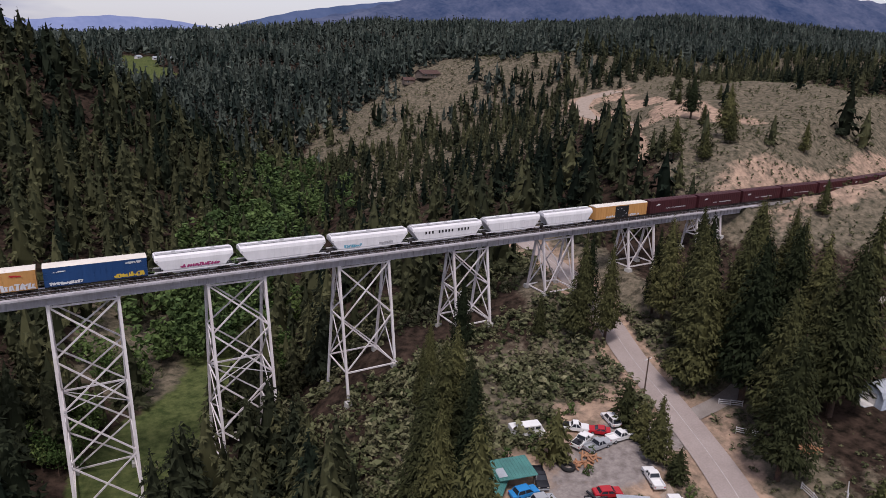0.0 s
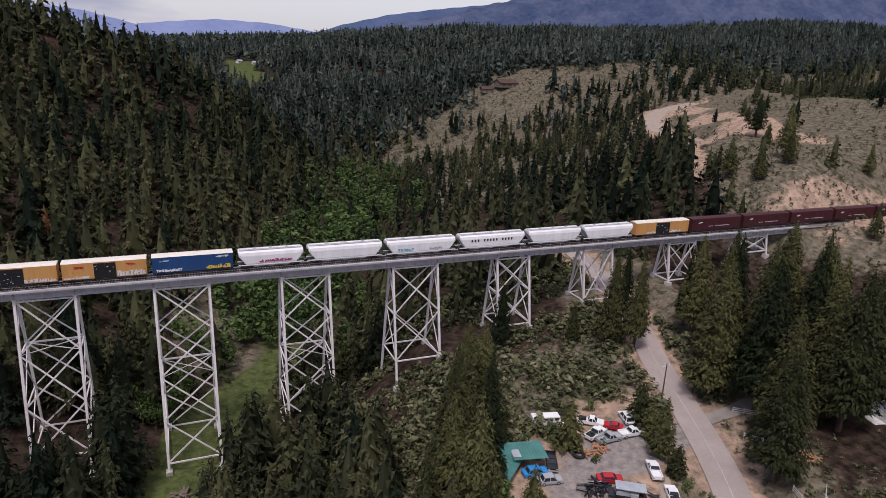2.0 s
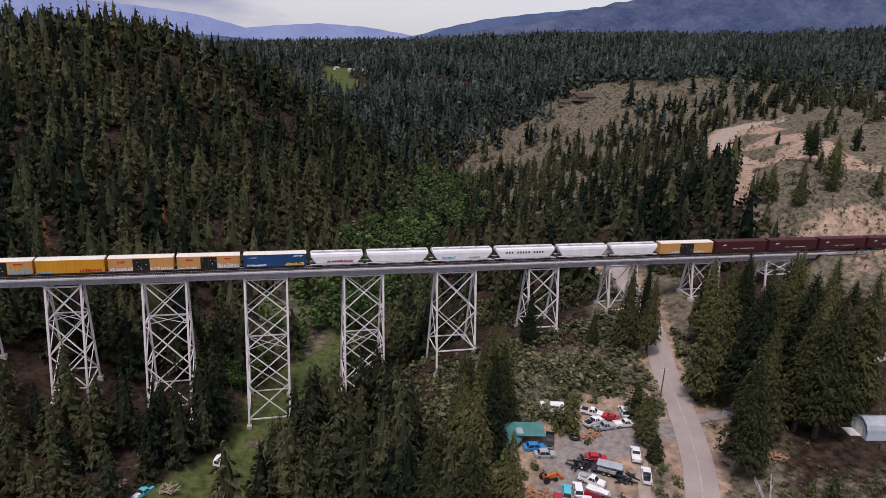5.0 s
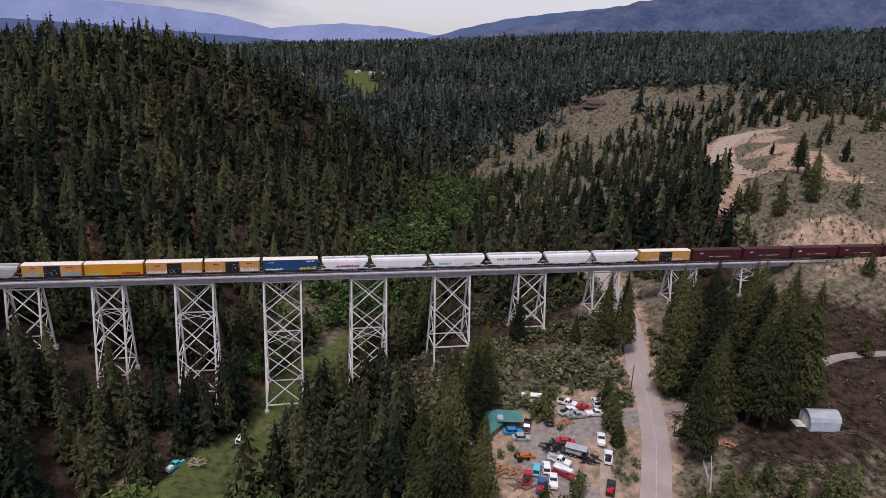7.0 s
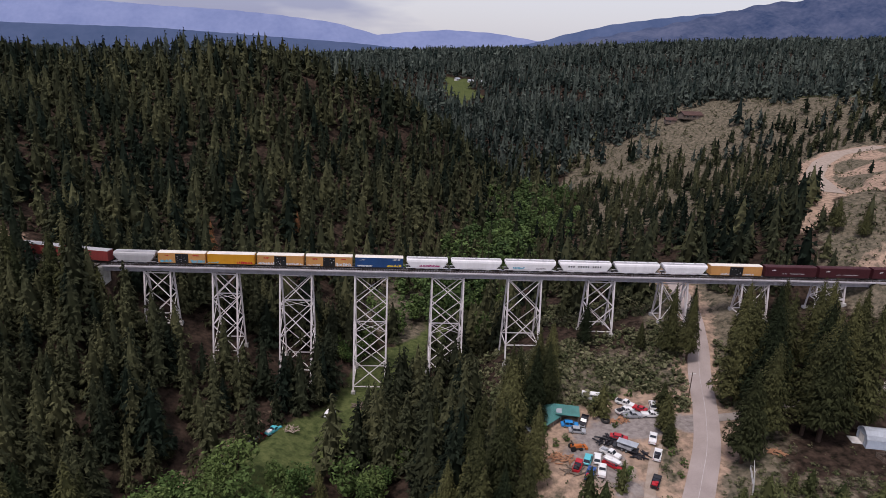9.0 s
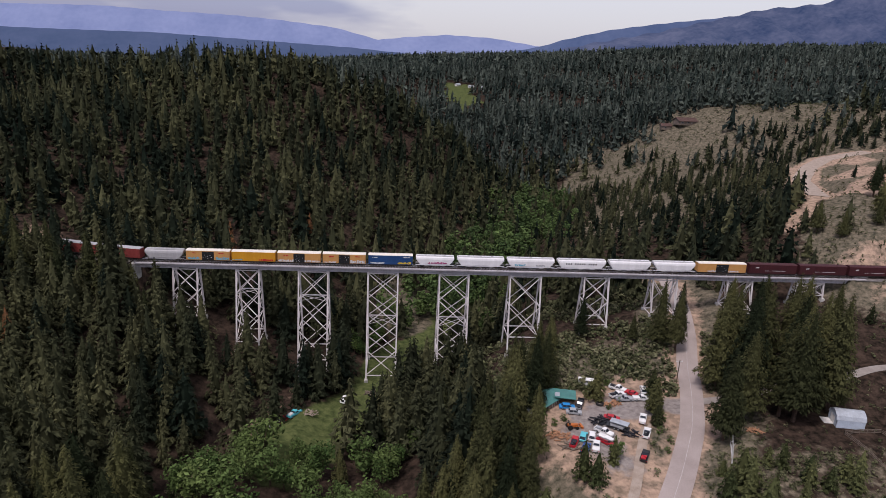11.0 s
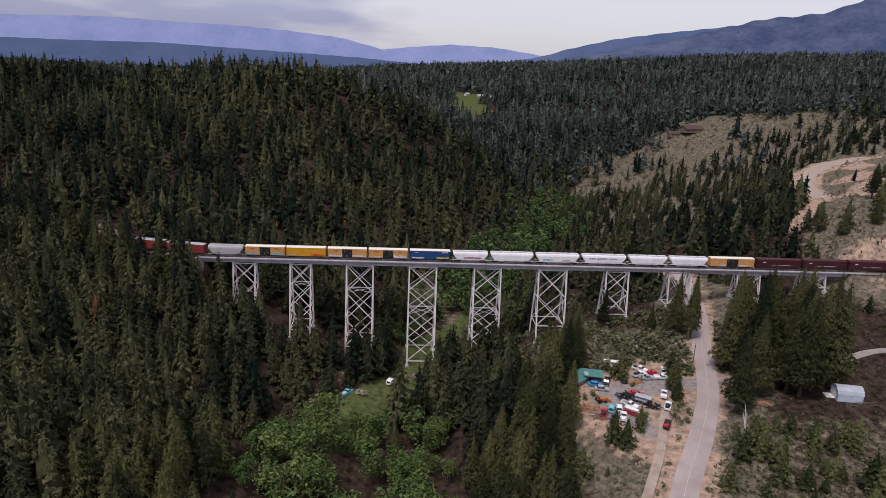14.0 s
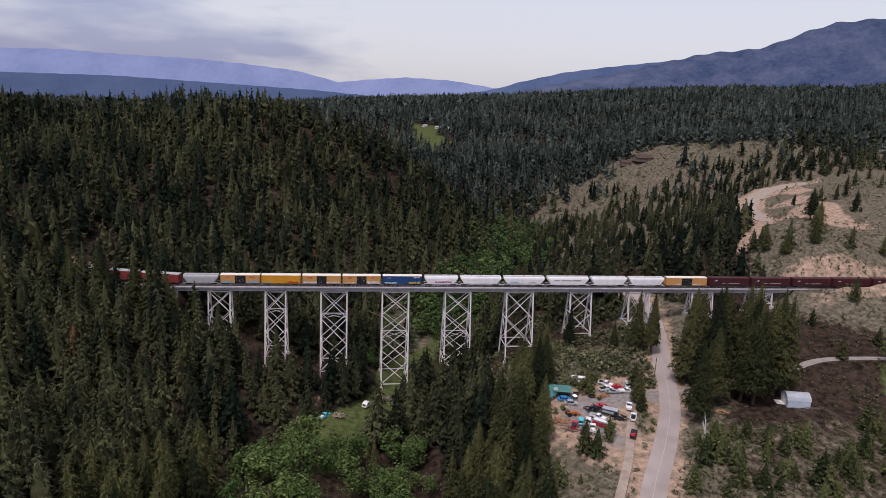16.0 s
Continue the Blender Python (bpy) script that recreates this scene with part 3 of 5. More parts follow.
def scrawl(x0, x1, z0, z1, y, seed):
    """Loose sprayed strokes on a car's side, no letters."""
    rnd, s = random.Random(seed), Shape()
    x = x0
    side = -1 if y < 0 else 1
    while x < x1:
        w = rnd.uniform(0.25, 0.55)
        top = z1 - rnd.uniform(0, 0.3) * (z1 - z0)
        lean = rnd.uniform(-0.25, 0.25)
        yy = y + side * rnd.uniform(0.004, 0.012)
        pts = [(x, yy, z0 + rnd.uniform(0, 0.2)), (x + w, yy, z0 + rnd.uniform(0, 0.2)), (x + w * 0.9 + lean, yy, top), (x + lean + 0.06, yy, top - rnd.uniform(0, 0.25))]
        s.add(pts, [(0, 1, 2, 3)])
        if rnd.random() < 0.7:
            zc = rnd.uniform(z0 + 0.1, top - 0.1)
            yy += side * 0.003
            s.add([(x - 0.1, yy, zc), (x + w + 0.25, yy, zc + rnd.uniform(-0.15, 0.15)), (x + w + 0.2, yy, zc + 0.2), (x - 0.05, yy, zc + 0.22)], [(0, 1, 2, 3)])
        x += w + rnd.uniform(-0.02, 0.2)
    return s


def bogies(t, length):
    for e in (-1, 1):
        xc = e * (length / 2 - 2.4)
        b = Shape()
        for s in (-1, 1):
            b.sweep([(xc - 1.25, 0.42), (xc + 1.25, 0.42), (xc + 0.9, 0.62), (xc + 0.45, 0.28), (xc - 0.45, 0.28), (xc - 0.9, 0.62)], s * 0.98 - 0.08, s * 0.98 + 0.08)
        b.box((xc, 0, 0.62), (0.4, 2.2, 0.25))
        bog = part("bogie", b, DARK, t)
        for dx in (-0.9, 0.9):
            part("wheelset", Shape().wheel((xc + dx, -0.75, 0.46), 0.46, 0.13, 12).wheel((xc + dx, 0.75, 0.46), 0.46, 0.13, 12).beam((xc + dx, -0.75, 0.46), (xc + dx, 0.75, 0.46), 0.12, 0.12), RAIL, bog)
    part("coupler", Shape().box((-length / 2 - 0.05, 0, 0.86), (0.9, 0.25, 0.25)), DARK, t)
    part("coupler", Shape().box((length / 2 + 0.05, 0, 0.86), (0.9, 0.25, 0.25)), DARK, t)


def boxcar(length, paintwork, label, doors=None, roof=CREAM, marks=()):
    t = thing("boxcar", label, "boxcar", "cars of the goods train")
    L = length - 1.0
    b = Shape().sweep([(-1.42, 1.05), (1.42, 1.05), (1.45, 1.2), (1.45, 4.42), (1.25, 4.5), (-1.25, 4.5), (-1.45, 4.42), (-1.45, 1.2)], -L / 2, L / 2, True)
    n = round(L / 0.95)
    for i in range(n + 1):
        x = -L / 2 + 0.05 + (L - 0.1) * i / n
        if doors and abs(x) < doors / 2 + 0.1:
            continue
        for s in (-1, 1):
            b.box((x, s * 1.475, 2.8), (0.09, 0.06, 3.2))
    body = part("body", b, paintwork, t)
    r = Shape().sweep([(-1.47, 4.42), (1.47, 4.42), (1.3, 4.58), (0, 4.7), (-1.3, 4.58)], -L / 2 - 0.06, L / 2 + 0.06, True)
    for i in range(round(L / 1.3)):
        r.box((-L / 2 + 0.7 + i * 1.3, 0, 4.66), (0.07, 2.5, 0.06))
    part("roof", r, roof, t)
    part("sill", Shape().box((0, 0, 0.98), (L, 2.5, 0.3)).box((0, 0, 0.75), (L * 0.45, 0.5, 0.3)), DARK, t)
    if doors:
        for s in (-1, 1):
            for k in (-1, 1):
                d = Shape().box((k * doors / 4, s * 1.5, 2.65), (doors / 2 - 0.04, 0.09, 3.1))
                for z in (1.8, 2.65, 3.5):
                    d.box((k * doors / 4, s * 1.55, z), (doors / 2 - 0.2, 0.05, 0.12))
                door = part("door", d, BLACK, body, "black sliding door")
            rnd, spots = random.Random(int(length * 100) + s), Shape()
            for i in range(8):
                spots.box((rnd.uniform(-doors / 2 + 0.3, doors / 2 - 0.3), s * 1.585, rnd.uniform(1.4, 3.9)), (rnd.uniform(0.1, 0.4), 0.012, rnd.uniform(0.06, 0.16)))
            part("stencil", spots, PALE, body, "white plain stencil marks")
    for e in (-1, 1):
        lad = Shape()
        for i in range(7):
            lad.box((e * (L / 2 - 0.35), -1.54, 1.3 + i * 0.42), (0.45, 0.03, 0.04))
        part("ladder", lad, paintwork, body)
    for k, (x0, x1, z0, z1, m) in enumerate(marks):
        for s in (-1, 1):
            part("graffiti", scrawl(x0, x1, z0, z1, s * 1.515, k * 7 + int(length * 50) + s), m, body, "sprayed graffiti strokes")
    bogies(t, length)
    return t


def hopper(length, label, marks=(), bars=False, paintwork=WHITE):
    t = thing("covered_hopper", label, "hopper car", "cars of the goods train")
    L = length - 1.1
    b = Shape()
    side = [(-1.40, 1.35), (-1.55, 1.6), (-1.58, 3.4), (-1.42, 4.05), (-0.9, 4.42), (0.9, 4.42), (1.42, 4.05), (1.58, 3.4), (1.55, 1.6), (1.40, 1.35)]
    m = len(side)
    pts = []
    for x, lo in ((-L / 2, 1), (L / 2, 1)):
        for y, z in side:
            pts.append((x + (0 if z > 2.2 else (1.5 if x < 0 else -1.5)), y, z))
    b.add(pts, [tuple(range(m))[::-1], tuple(range(m, 2 * m))] + [(i, (i + 1) % m, m + (i + 1) % m, m + i) for i in range(m)])
    n = 13
    for i in range(1, n):
        x = -L / 2 + L * i / n
        for s in (-1, 1):
            b.box((x, s * 1.575, 2.55), (0.07, 0.06, 1.6))
    body = part("body", b, paintwork, t)
    for k in (-1, 0, 1):
        xc = k * L * 0.23
        h = Shape()
        w = L * 0.105
        h.add([(xc - w, -1.3, 1.4), (xc + w, -1.3, 1.4), (xc + w, 1.3, 1.4), (xc - w, 1.3, 1.4), (xc - 0.45, -0.6, 0.55), (xc + 0.45, -0.6, 0.55), (xc + 0.45, 0.6, 0.55), (xc - 0.45, 0.6, 0.55)],
              [(0, 1, 2, 3), (7, 6, 5, 4), (0, 4, 5, 1), (1, 5, 6, 2), (2, 6, 7, 3), (3, 7, 4, 0)])
        part("discharge_bay", h, paintwork, t)
    for e in (-1, 1):
        part("end_platform", Shape().box((e * (L / 2 - 0.75), 0, 1.15), (1.5, 2.7, 0.12)), DARK, t)
        part("side_sill", Shape().box((0, e * 1.45, 1.3), (L + 0.2, 0.12, 0.22)), paintwork, t)
    rw = Shape().box((0, 0, 4.5), (L - 0.5, 0.55, 0.06))
    for s in (-1, 1):
        rw.box((0, s * 0.75, 4.52), (L - 0.4, 0.5, 0.05))
    part("roof_walkway", rw, GREY, t)
    for i in range(4):
        part("hatch", Shape().box((-L / 2 + L * (i + 0.5) / 4, 0, 4.58), (L / 5, 0.5, 0.12)), paintwork, t)
    lad = Shape()
    for e in (-1, 1):
        for i in range(6):
            lad.box((e * (L / 2 - 0.3), -1.63, 1.5 + i * 0.4), (0.4, 0.03, 0.04))
    part("ladder", lad, DARK, t)
    for k, (x0, x1, z0, z1, mm) in enumerate(marks):
        for s in (-1, 1):
            part("graffiti", scrawl(x0, x1, z0, z1, s * 1.62, k * 5 + int(length * 70) + s), mm, body, "sprayed graffiti strokes")
    if bars:
        w = Shape()
        for i in range(14):
            if i not in (3, 9):
                w.box((-L * 0.32 + i * L * 0.047, -1.618, 3.0), (0.42, 0.012, 0.62))
        part("lettering_bars", w, BLACK, body, "row of plain black bars")
    bogies(t, length)
    return t


def on_rails(car, x):
    k = int(np.argmin(np.abs(track_line[:, 0] - x)))
    k0, k1 = max(k - 4, 0), min(k + 4, len(track_line) - 1)
    a, b = track_line[k0], track_line[k1]
    y = float(np.interp(x, track_line[:, 0], track_line[:, 1]))
    car.matrix_basis = pose(x, y, RAIL_TOP, 0, 0, math.degrees(math.atan2(b[1] - a[1], b[0] - a[0])))


TRAIN = (
    (boxcar(16.2, TAN, "faded orange boxcar with black doors and pale graffiti", 4.2, CREAM, ((-7, -3, 1.2, 2.2, CYAN), (2.8, 7, 1.2, 2.3, CYAN), (-5.4, -4.2, 3.4, 3.9, RED), (3.6, 5.2, 3.4, 3.9, RED))), -64.6, -48.9),
    (boxcar(16.3, GOLD, "golden yellow boxcar with red and blue graffiti", None, CREAM, ((-7.3, -4.3, 1.2, 1.8, CYAN), (2.0, 7.0, 1.2, 2.1, RED))), -48.9, -32.8),
    (boxcar(16.25, TAN, "faded orange boxcar covered in white graffiti", 4.0, CREAM, ((-7.4, 7.4, 1.15, 2.1, PALE), (-5.4, -4.2, 3.2, 3.8, RED))), -32.8, -16.7),
    (boxcar(16.35, TAN, "faded orange boxcar with black doors and lilac graffiti", 4.0, CREAM, ((2.2, 7.2, 1.15, 2.4, PALE), (-7.3, -3, 1.15, 1.7, PALE), (-5.4, -4.2, 3.2, 3.8, RED), (4, 5.4, 3.4, 3.8, RED))), -16.7, -0.6),
    (boxcar(17.0, BLUE, "deep blue boxcar with yellow and white graffiti", None, CREAM, ((-7.2, -2.5, 1.2, 1.9, PALE), (2.6, 7.3, 1.2, 2.2, LEMON), (4.6, 6.8, 3.6, 4.0, PALE), (-6.6, -5.0, 3.4, 3.8, PALE))), -0.6, 16.7),
    (hopper(15.0, "white covered hopper car with magenta graffiti", ((-2.6, 4.2, 1.7, 2.5, PINK),)), 16.7, 31.8),
    (hopper(18.3, "clean white covered hopper car"), 31.8, 50.3),
    (hopper(18.6, "white covered hopper car with faint lilac graffiti", ((-6, -2.4, 1.7, 2.4, CYAN), (2, 5, 1.7, 2.3, GREY))), 50.3, 69.1),
    (hopper(19.2, "white covered hopper car with dark lettering", (), True), 69.1, 88.6),
    (hopper(16.9, "plain white covered hopper car"), 88.6, 105.7),
    (hopper(16.9, "plain white covered hopper car"), 105.7, 122.8),
    (boxcar(19.6, TAN, "faded orange boxcar with black doors and graffiti", 4.8, CREAM, ((-5.5, -1.5, 1.2, 2.0, PALE), (2.6, 6.5, 1.2, 1.9, PALE))), 122.8, 142.7),
)
for car, a, b in TRAIN:
    on_rails(car, (a + b) / 2)
x = 142.7
maroon = boxcar(19.7, MAROON, "dark maroon boxcar with plain sides", None, MAROON, ((-7, -6, 3.0, 3.6, PALE), (-3, 5, 2.0, 2.2, GREY)))
on_rails(maroon, x + 10)
for i in range(1, 8):
    on_rails(copy_thing(maroon, Matrix()), x + 10 + 19.9 * i)
first = hopper(14.4, "light grey covered hopper car", (), False, GREY)
on_rails(first, -71.9)
DULL_RED = paint("dull_red_paint", (0.26, 0.05, 0.045), 0.55)
low_red = boxcar(16.3, DULL_RED, "dull red boxcar with plain sides", None, GREY)
on_rails(low_red, -87.5)
for k, gap in enumerate((-104, -120, -136, -152, -168, -184)):
    on_rails(copy_thing(first if k % 3 else low_red, Matrix()), gap)

# ---- trees ----
def conifer(seed, tufts, size, spread=0.17, bottom=0.12, droop=0.3, shape=0.7, sides=7):
    """A conifer's crown, 1 high: a ragged inner body, and boughs all round it, each of several tufts of needles. Returns points and triangles."""
    rnd = np.random.RandomState(seed)
    boughs = max(14, tufts // 7)
    k = ((np.arange(boughs) + rnd.rand(boughs)) / boughs) ** 1.1
    turn = np.arange(boughs) * 2.39996 + rnd.uniform(-0.5, 0.5, boughs)

    def girth(k):
        return spread * ((1 - k) ** shape * np.minimum(1, 0.62 + k * 3.2) + 0.012)

    reach = girth(k) * rnd.uniform(0.78, 1.16, boughs)
    reach *= 1 + 0.10 * np.sin(2 * turn + seed) + 0.08 * np.sin(k * 17 + turn + seed * 2)
    rise = bottom + (0.985 - bottom) * k
    weight = reach + 0.012
    b = rnd.choice(boughs, tufts, p=weight / weight.sum())
    along_it = 1 - 0.4 * rnd.rand(tufts) ** 1.6
    r = reach[b] * along_it
    a = turn[b] + rnd.normal(0, 0.17, tufts)
    out = np.stack([np.cos(a), np.sin(a), np.zeros(tufts)], 1)
    p = out * r[:, None]
    p[:, 2] = rise[b] - droop * r * along_it + rnd.normal(0, 0.010, tufts)
    n = 0.75 * out + np.array([0, 0, 0.6]) + rnd.normal(0, 0.3, (tufts, 3))
    n /= np.linalg.norm(n, axis=1)[:, None]
    e1 = out * 0.7 + rnd.normal(0, 0.45, (tufts, 3)) - np.array([0, 0, 0.55])
    e1 -= n * (e1 * n).sum(1)[:, None]
    e1 /= np.linalg.norm(e1, axis=1)[:, None]
    e2 = np.cross(n, e1)
    s = (size * rnd.uniform(0.65, 1.35, tufts) * (0.32 + 0.68 * np.sqrt(1 - k[b])))[:, None]
    v = np.stack([p + e1 * s * 1.15, p - e1 * s * 0.85 + e2 * s * 0.5, p - e1 * s * 0.7 - e2 * s * 0.5], 1).reshape(-1, 3)
    f = list(np.arange(tufts * 3).reshape(-1, 3))
    core, o, rings = [], len(v), (0.0, 0.3, 0.62)
    for i, q in enumerate(rings):
        for j in range(sides):
            t, rr = 2 * math.pi * (j + 0.5 * (i % 2)) / sides, 0.56 * float(girth(q)) * rnd.uniform(0.75, 1.15)
            core.append((rr * math.cos(t), rr * math.sin(t), bottom + (0.985 - bottom) * q + rnd.uniform(-0.02, 0.02) - droop * rr * 0.7))
    core.append((0, 0, 0.96))
    for i in range(2):
        for j in range(sides):
            c0, c1 = o + i * sides + j, o + i * sides + (j + 1) % sides
            f += [(c0, c1, c1 + sides), (c0, c1 + sides, c0 + sides)]
    f += [(o + 2 * sides + j, o + 2 * sides + (j + 1) % sides, o + 3 * sides) for j in range(sides)]
    return np.concatenate([v, core]), np.array(f)


def leaf_ball(seed, blobs, leaves, size, spread=0.36, low=0.2):
    """A broad-leaved crown, 1 high: uneven clumps, each of many small leaves turned every way."""
    rnd = np.random.RandomState(seed)
    v, f = [], []
    for _ in range(blobs):
        a, k = rnd.rand() * 6.283, rnd.rand()
        z = low + 0.12 + (0.8 - low) * k
        reach = spread * (0.75 - 0.55 * abs(k - 0.35)) * math.sqrt(rnd.rand())
        c = np.array([reach * math.cos(a), reach * math.sin(a), z])
        br = rnd.uniform(0.10, 0.19)
        for _ in range(leaves):
            d = rnd.normal(size=3)
            d /= np.linalg.norm(d)
            p = c + d * br * rnd.uniform(0.65, 1.1)
            e1 = np.cross(d, rnd.normal(size=3))
            e1 /= np.linalg.norm(e1) + 1e-9
            e2 = 0.7 * np.cross(d, e1) + d * rnd.uniform(-0.9, 0.9)
            s = size * rnd.uniform(0.6, 1.4)
            o = len(v)
            v += list(np.array([p - e1 * s, p + e2 * s * 0.6, p + e1 * s, p - e2 * s * 0.6]))
            f += [(o, o + 1, o + 2), (o, o + 2, o + 3)]
    return np.array(v), np.array(f)


def many(name, label, category, models, places, mat, kind="stuff"):
    """Copies of the models, (x, y, z, height, width, turn, tint) each, in one mesh."""
    if not len(places):
        return None
    places = np.asarray(places, float)
    pick = np.arange(len(places)) % len(models)
    vs, fs, ts, count = [], [], [], 0
    for m, (v, f) in enumerate(models):
        p = places[pick == m]
        if not len(p):
            continue
        c, s = np.cos(p[:, 5])[:, None], np.sin(p[:, 5])[:, None]
        w = (p[:, 3] * p[:, 4])[:, None]
        x = p[:, 0:1] + (v[None, :, 0] * c - v[None, :, 1] * s) * w
        y = p[:, 1:2] + (v[None, :, 0] * s + v[None, :, 1] * c) * w
        z = p[:, 2:3] + v[None, :, 2] * p[:, 3:4]
        vs.append(np.stack([x, y, z], -1).reshape(-1, 3))
        fs.append((f[None] + (count + np.arange(len(p)) * len(v))[:, None, None]).reshape(-1, 3))
        ts.append(np.repeat(p[:, 6], len(v)))
        count += len(p) * len(v)
    return tagged(new(name, big_mesh(name, np.concatenate(vs), np.concatenate(fs), mat, np.concatenate(ts))), label, category, kind=kind)


def in_reach(x, y):
    """The land that is looked over in the walk, with a margin."""
    a = np.arctan2(x - 6, y + 140)
    b = np.arctan2(x + 12, y + 275)
    return (a < radians(66)) & (b > radians(-33))


def tree_cover(x, y):
    """How thick trees stand, 0 to 1."""
    u = x - np.interp(y, VALLEY_Y, VALLEY_X)
    thick = np.ones(np.shape(x))
    grass, sand = masks(x, y)[:2]
    thick *= 1 - np.clip(grass * 1.3, 0, 1)
    thick *= 1 - np.clip(sand * 1.5, 0, 1)
    thick *= 1 - (0.95 - 0.6 * ((y > 255) & (np.sin(x * 0.07 + 1.5 * np.sin(y * 0.05)) * np.sin(y * 0.08 + 0.6) > 0.12))) * bare(x, y)
    thick *= step((along(ROAD, x, y)[0] - 7) / 5) * step((along(DRIVE, x, y)[0] - 4) / 3) * step((along(DIRT, x, y)[0] - 4) / 3) * step((along(TRACK, x, y)[0] - 6) / 3)
    thick *= 1 - 0.35 * step((26 - np.abs(u - 4)) / 8) * step((y - 50) / 15) * step((300 - y) / 20)
    thick *= step((np.hypot(x - 268, (y - 348) * 0.8) - 20) / 8)
    near_east = (x > 40) & (y > -260) & (y < 14) & (x < 230)
    thick = np.where(near_east, 0.0, thick)
    thick = np.where((x > -50) & (x < 18) & (y < -52) & (y > -124), thick * 0.06, thick)
    thick *= 0.8 + 0.2 * step(1.2 + np.sin(x * 0.05 + 2 * np.sin(y * 0.03)) * np.sin(y * 0.06 + 1) * 2)
    return thick


def scatter(x0, x1, y0, y1, gap, seed):
    rnd = np.random.RandomState(seed)
    xs, ys = np.meshgrid(np.arange(x0, x1, gap), np.arange(y0, y1, gap))
    x = xs.ravel() + rnd.uniform(-0.48, 0.48, xs.size) * gap
    y = ys.ravel() + rnd.uniform(-0.48, 0.48, xs.size) * gap
    keep = in_reach(x, y) & (rnd.rand(len(x)) < tree_cover(x, y))
    x, y = x[keep], y[keep]
    return x, y, rnd


def stand(x, y, rnd, h0, h1, w0=0.85, w1=1.2):
    n = len(x)
    tint = np.clip(0.5 + 0.2 * np.sin(x * 0.02 + 1) * np.sin(y * 0.017) + rnd.normal(-0.05, 0.33, n), 0, 1)
    h = h0 + (h1 - h0) * rnd.beta(1.5, 1.5, n)
    h *= 1 - 0.36 * step((x - np.interp(y, VALLEY_Y, VALLEY_X) - 5) / 30) * step((y - 60) / 40) * step((340 - y) / 30)
    return np.stack([x, y, ground(x, y) - 0.4, h, rnd.uniform(w0, w1, n), rnd.uniform(0, 6.28, n), tint], 1)


NEAR_MODELS = [conifer(s, 1350, 0.0225, sp, bt, dr, sh, 9) for s, sp, bt, dr, sh in ((1, 0.165, 0.10, 0.35, 0.85), (2, 0.15, 0.14, 0.45, 0.78), (3, 0.18, 0.18, 0.25, 0.72), (4, 0.14, 0.08, 0.5, 0.9))]
MID_FINE = [conifer(s, 520, 0.034, sp, bt, 0.4, sh, 7) for s, sp, bt, sh in ((17, 0.19, 0.1, 0.8), (18, 0.165, 0.14, 0.75), (19, 0.205, 0.08, 0.85), (20, 0.175, 0.16, 0.72))]
MID_MODELS = [conifer(s, 165, 0.052, sp, 0.08, 0.4, sh, 5) for s, sp, sh in ((11, 0.205, 0.82), (12, 0.185, 0.85), (13, 0.23, 0.8), (14, 0.19, 0.78), (15, 0.215, 0.88), (16, 0.18, 0.74))]
FAR_MODELS = [conifer(s, 42, 0.088, sp, 0.1, 0.35, sh, 3) for s, sp, sh in ((21, 0.205, 0.85), (22, 0.18, 0.8), (23, 0.22, 0.85), (24, 0.19, 0.78))]
DIST_MODELS = [conifer(s, 8, 0.14, sp, 0.15, 0.3, 0.8, 3) for s, sp in ((31, 0.2), (32, 0.18), (33, 0.21))]
FINE_MESH = [big_mesh("crown", *conifer(s, 3300, 0.0165, sp, bt, dr, sh, 11), NEEDLE_ONE) for s, sp, bt, dr, sh in ((71, 0.165, 0.14, 0.3, 0.8), (72, 0.15, 0.2, 0.4, 0.75), (73, 0.175, 0.17, 0.25, 0.7), (74, 0.14, 0.16, 0.4, 0.85))]
YOUNG_MESH = [big_mesh("crown", *conifer(s, 600, 0.04, sp, 0.05, 0.25, 0.58), NEEDLE_ONE) for s, sp in ((61, 0.2), (62, 0.22), (63, 0.18), (64, 0.2))]
NEAR_MESH = [big_mesh("crown", v, f, NEEDLE_ONE) for v, f in NEAR_MODELS]
TRUNK_MESH = Shape().taper((0, 0, -0.03), (0, 0, 0.5), 0.017, 0.011, 8).taper((0, 0, 0.5), (0, 0, 0.96), 0.011, 0.002, 8).mesh("trunk", BARK)


def pine(x, y, height, model=0, wide=1.0, turn=0.0, label="tall dark green pine with a pointed crown", group="pines near the trestle", fine=False):
    t = thing("pine_tree", label, "tree", group)
    part("trunk", TRUNK_MESH, None, t)
    part("crown", (FINE_MESH if fine else NEAR_MESH if height > 11 else YOUNG_MESH)[model], None, t)
    t.matrix_basis = pose(x, y, float(ground(x, y)), 0, 0, turn) @ Matrix.Diagonal((height * wide, height * wide, height, 1))
    return t

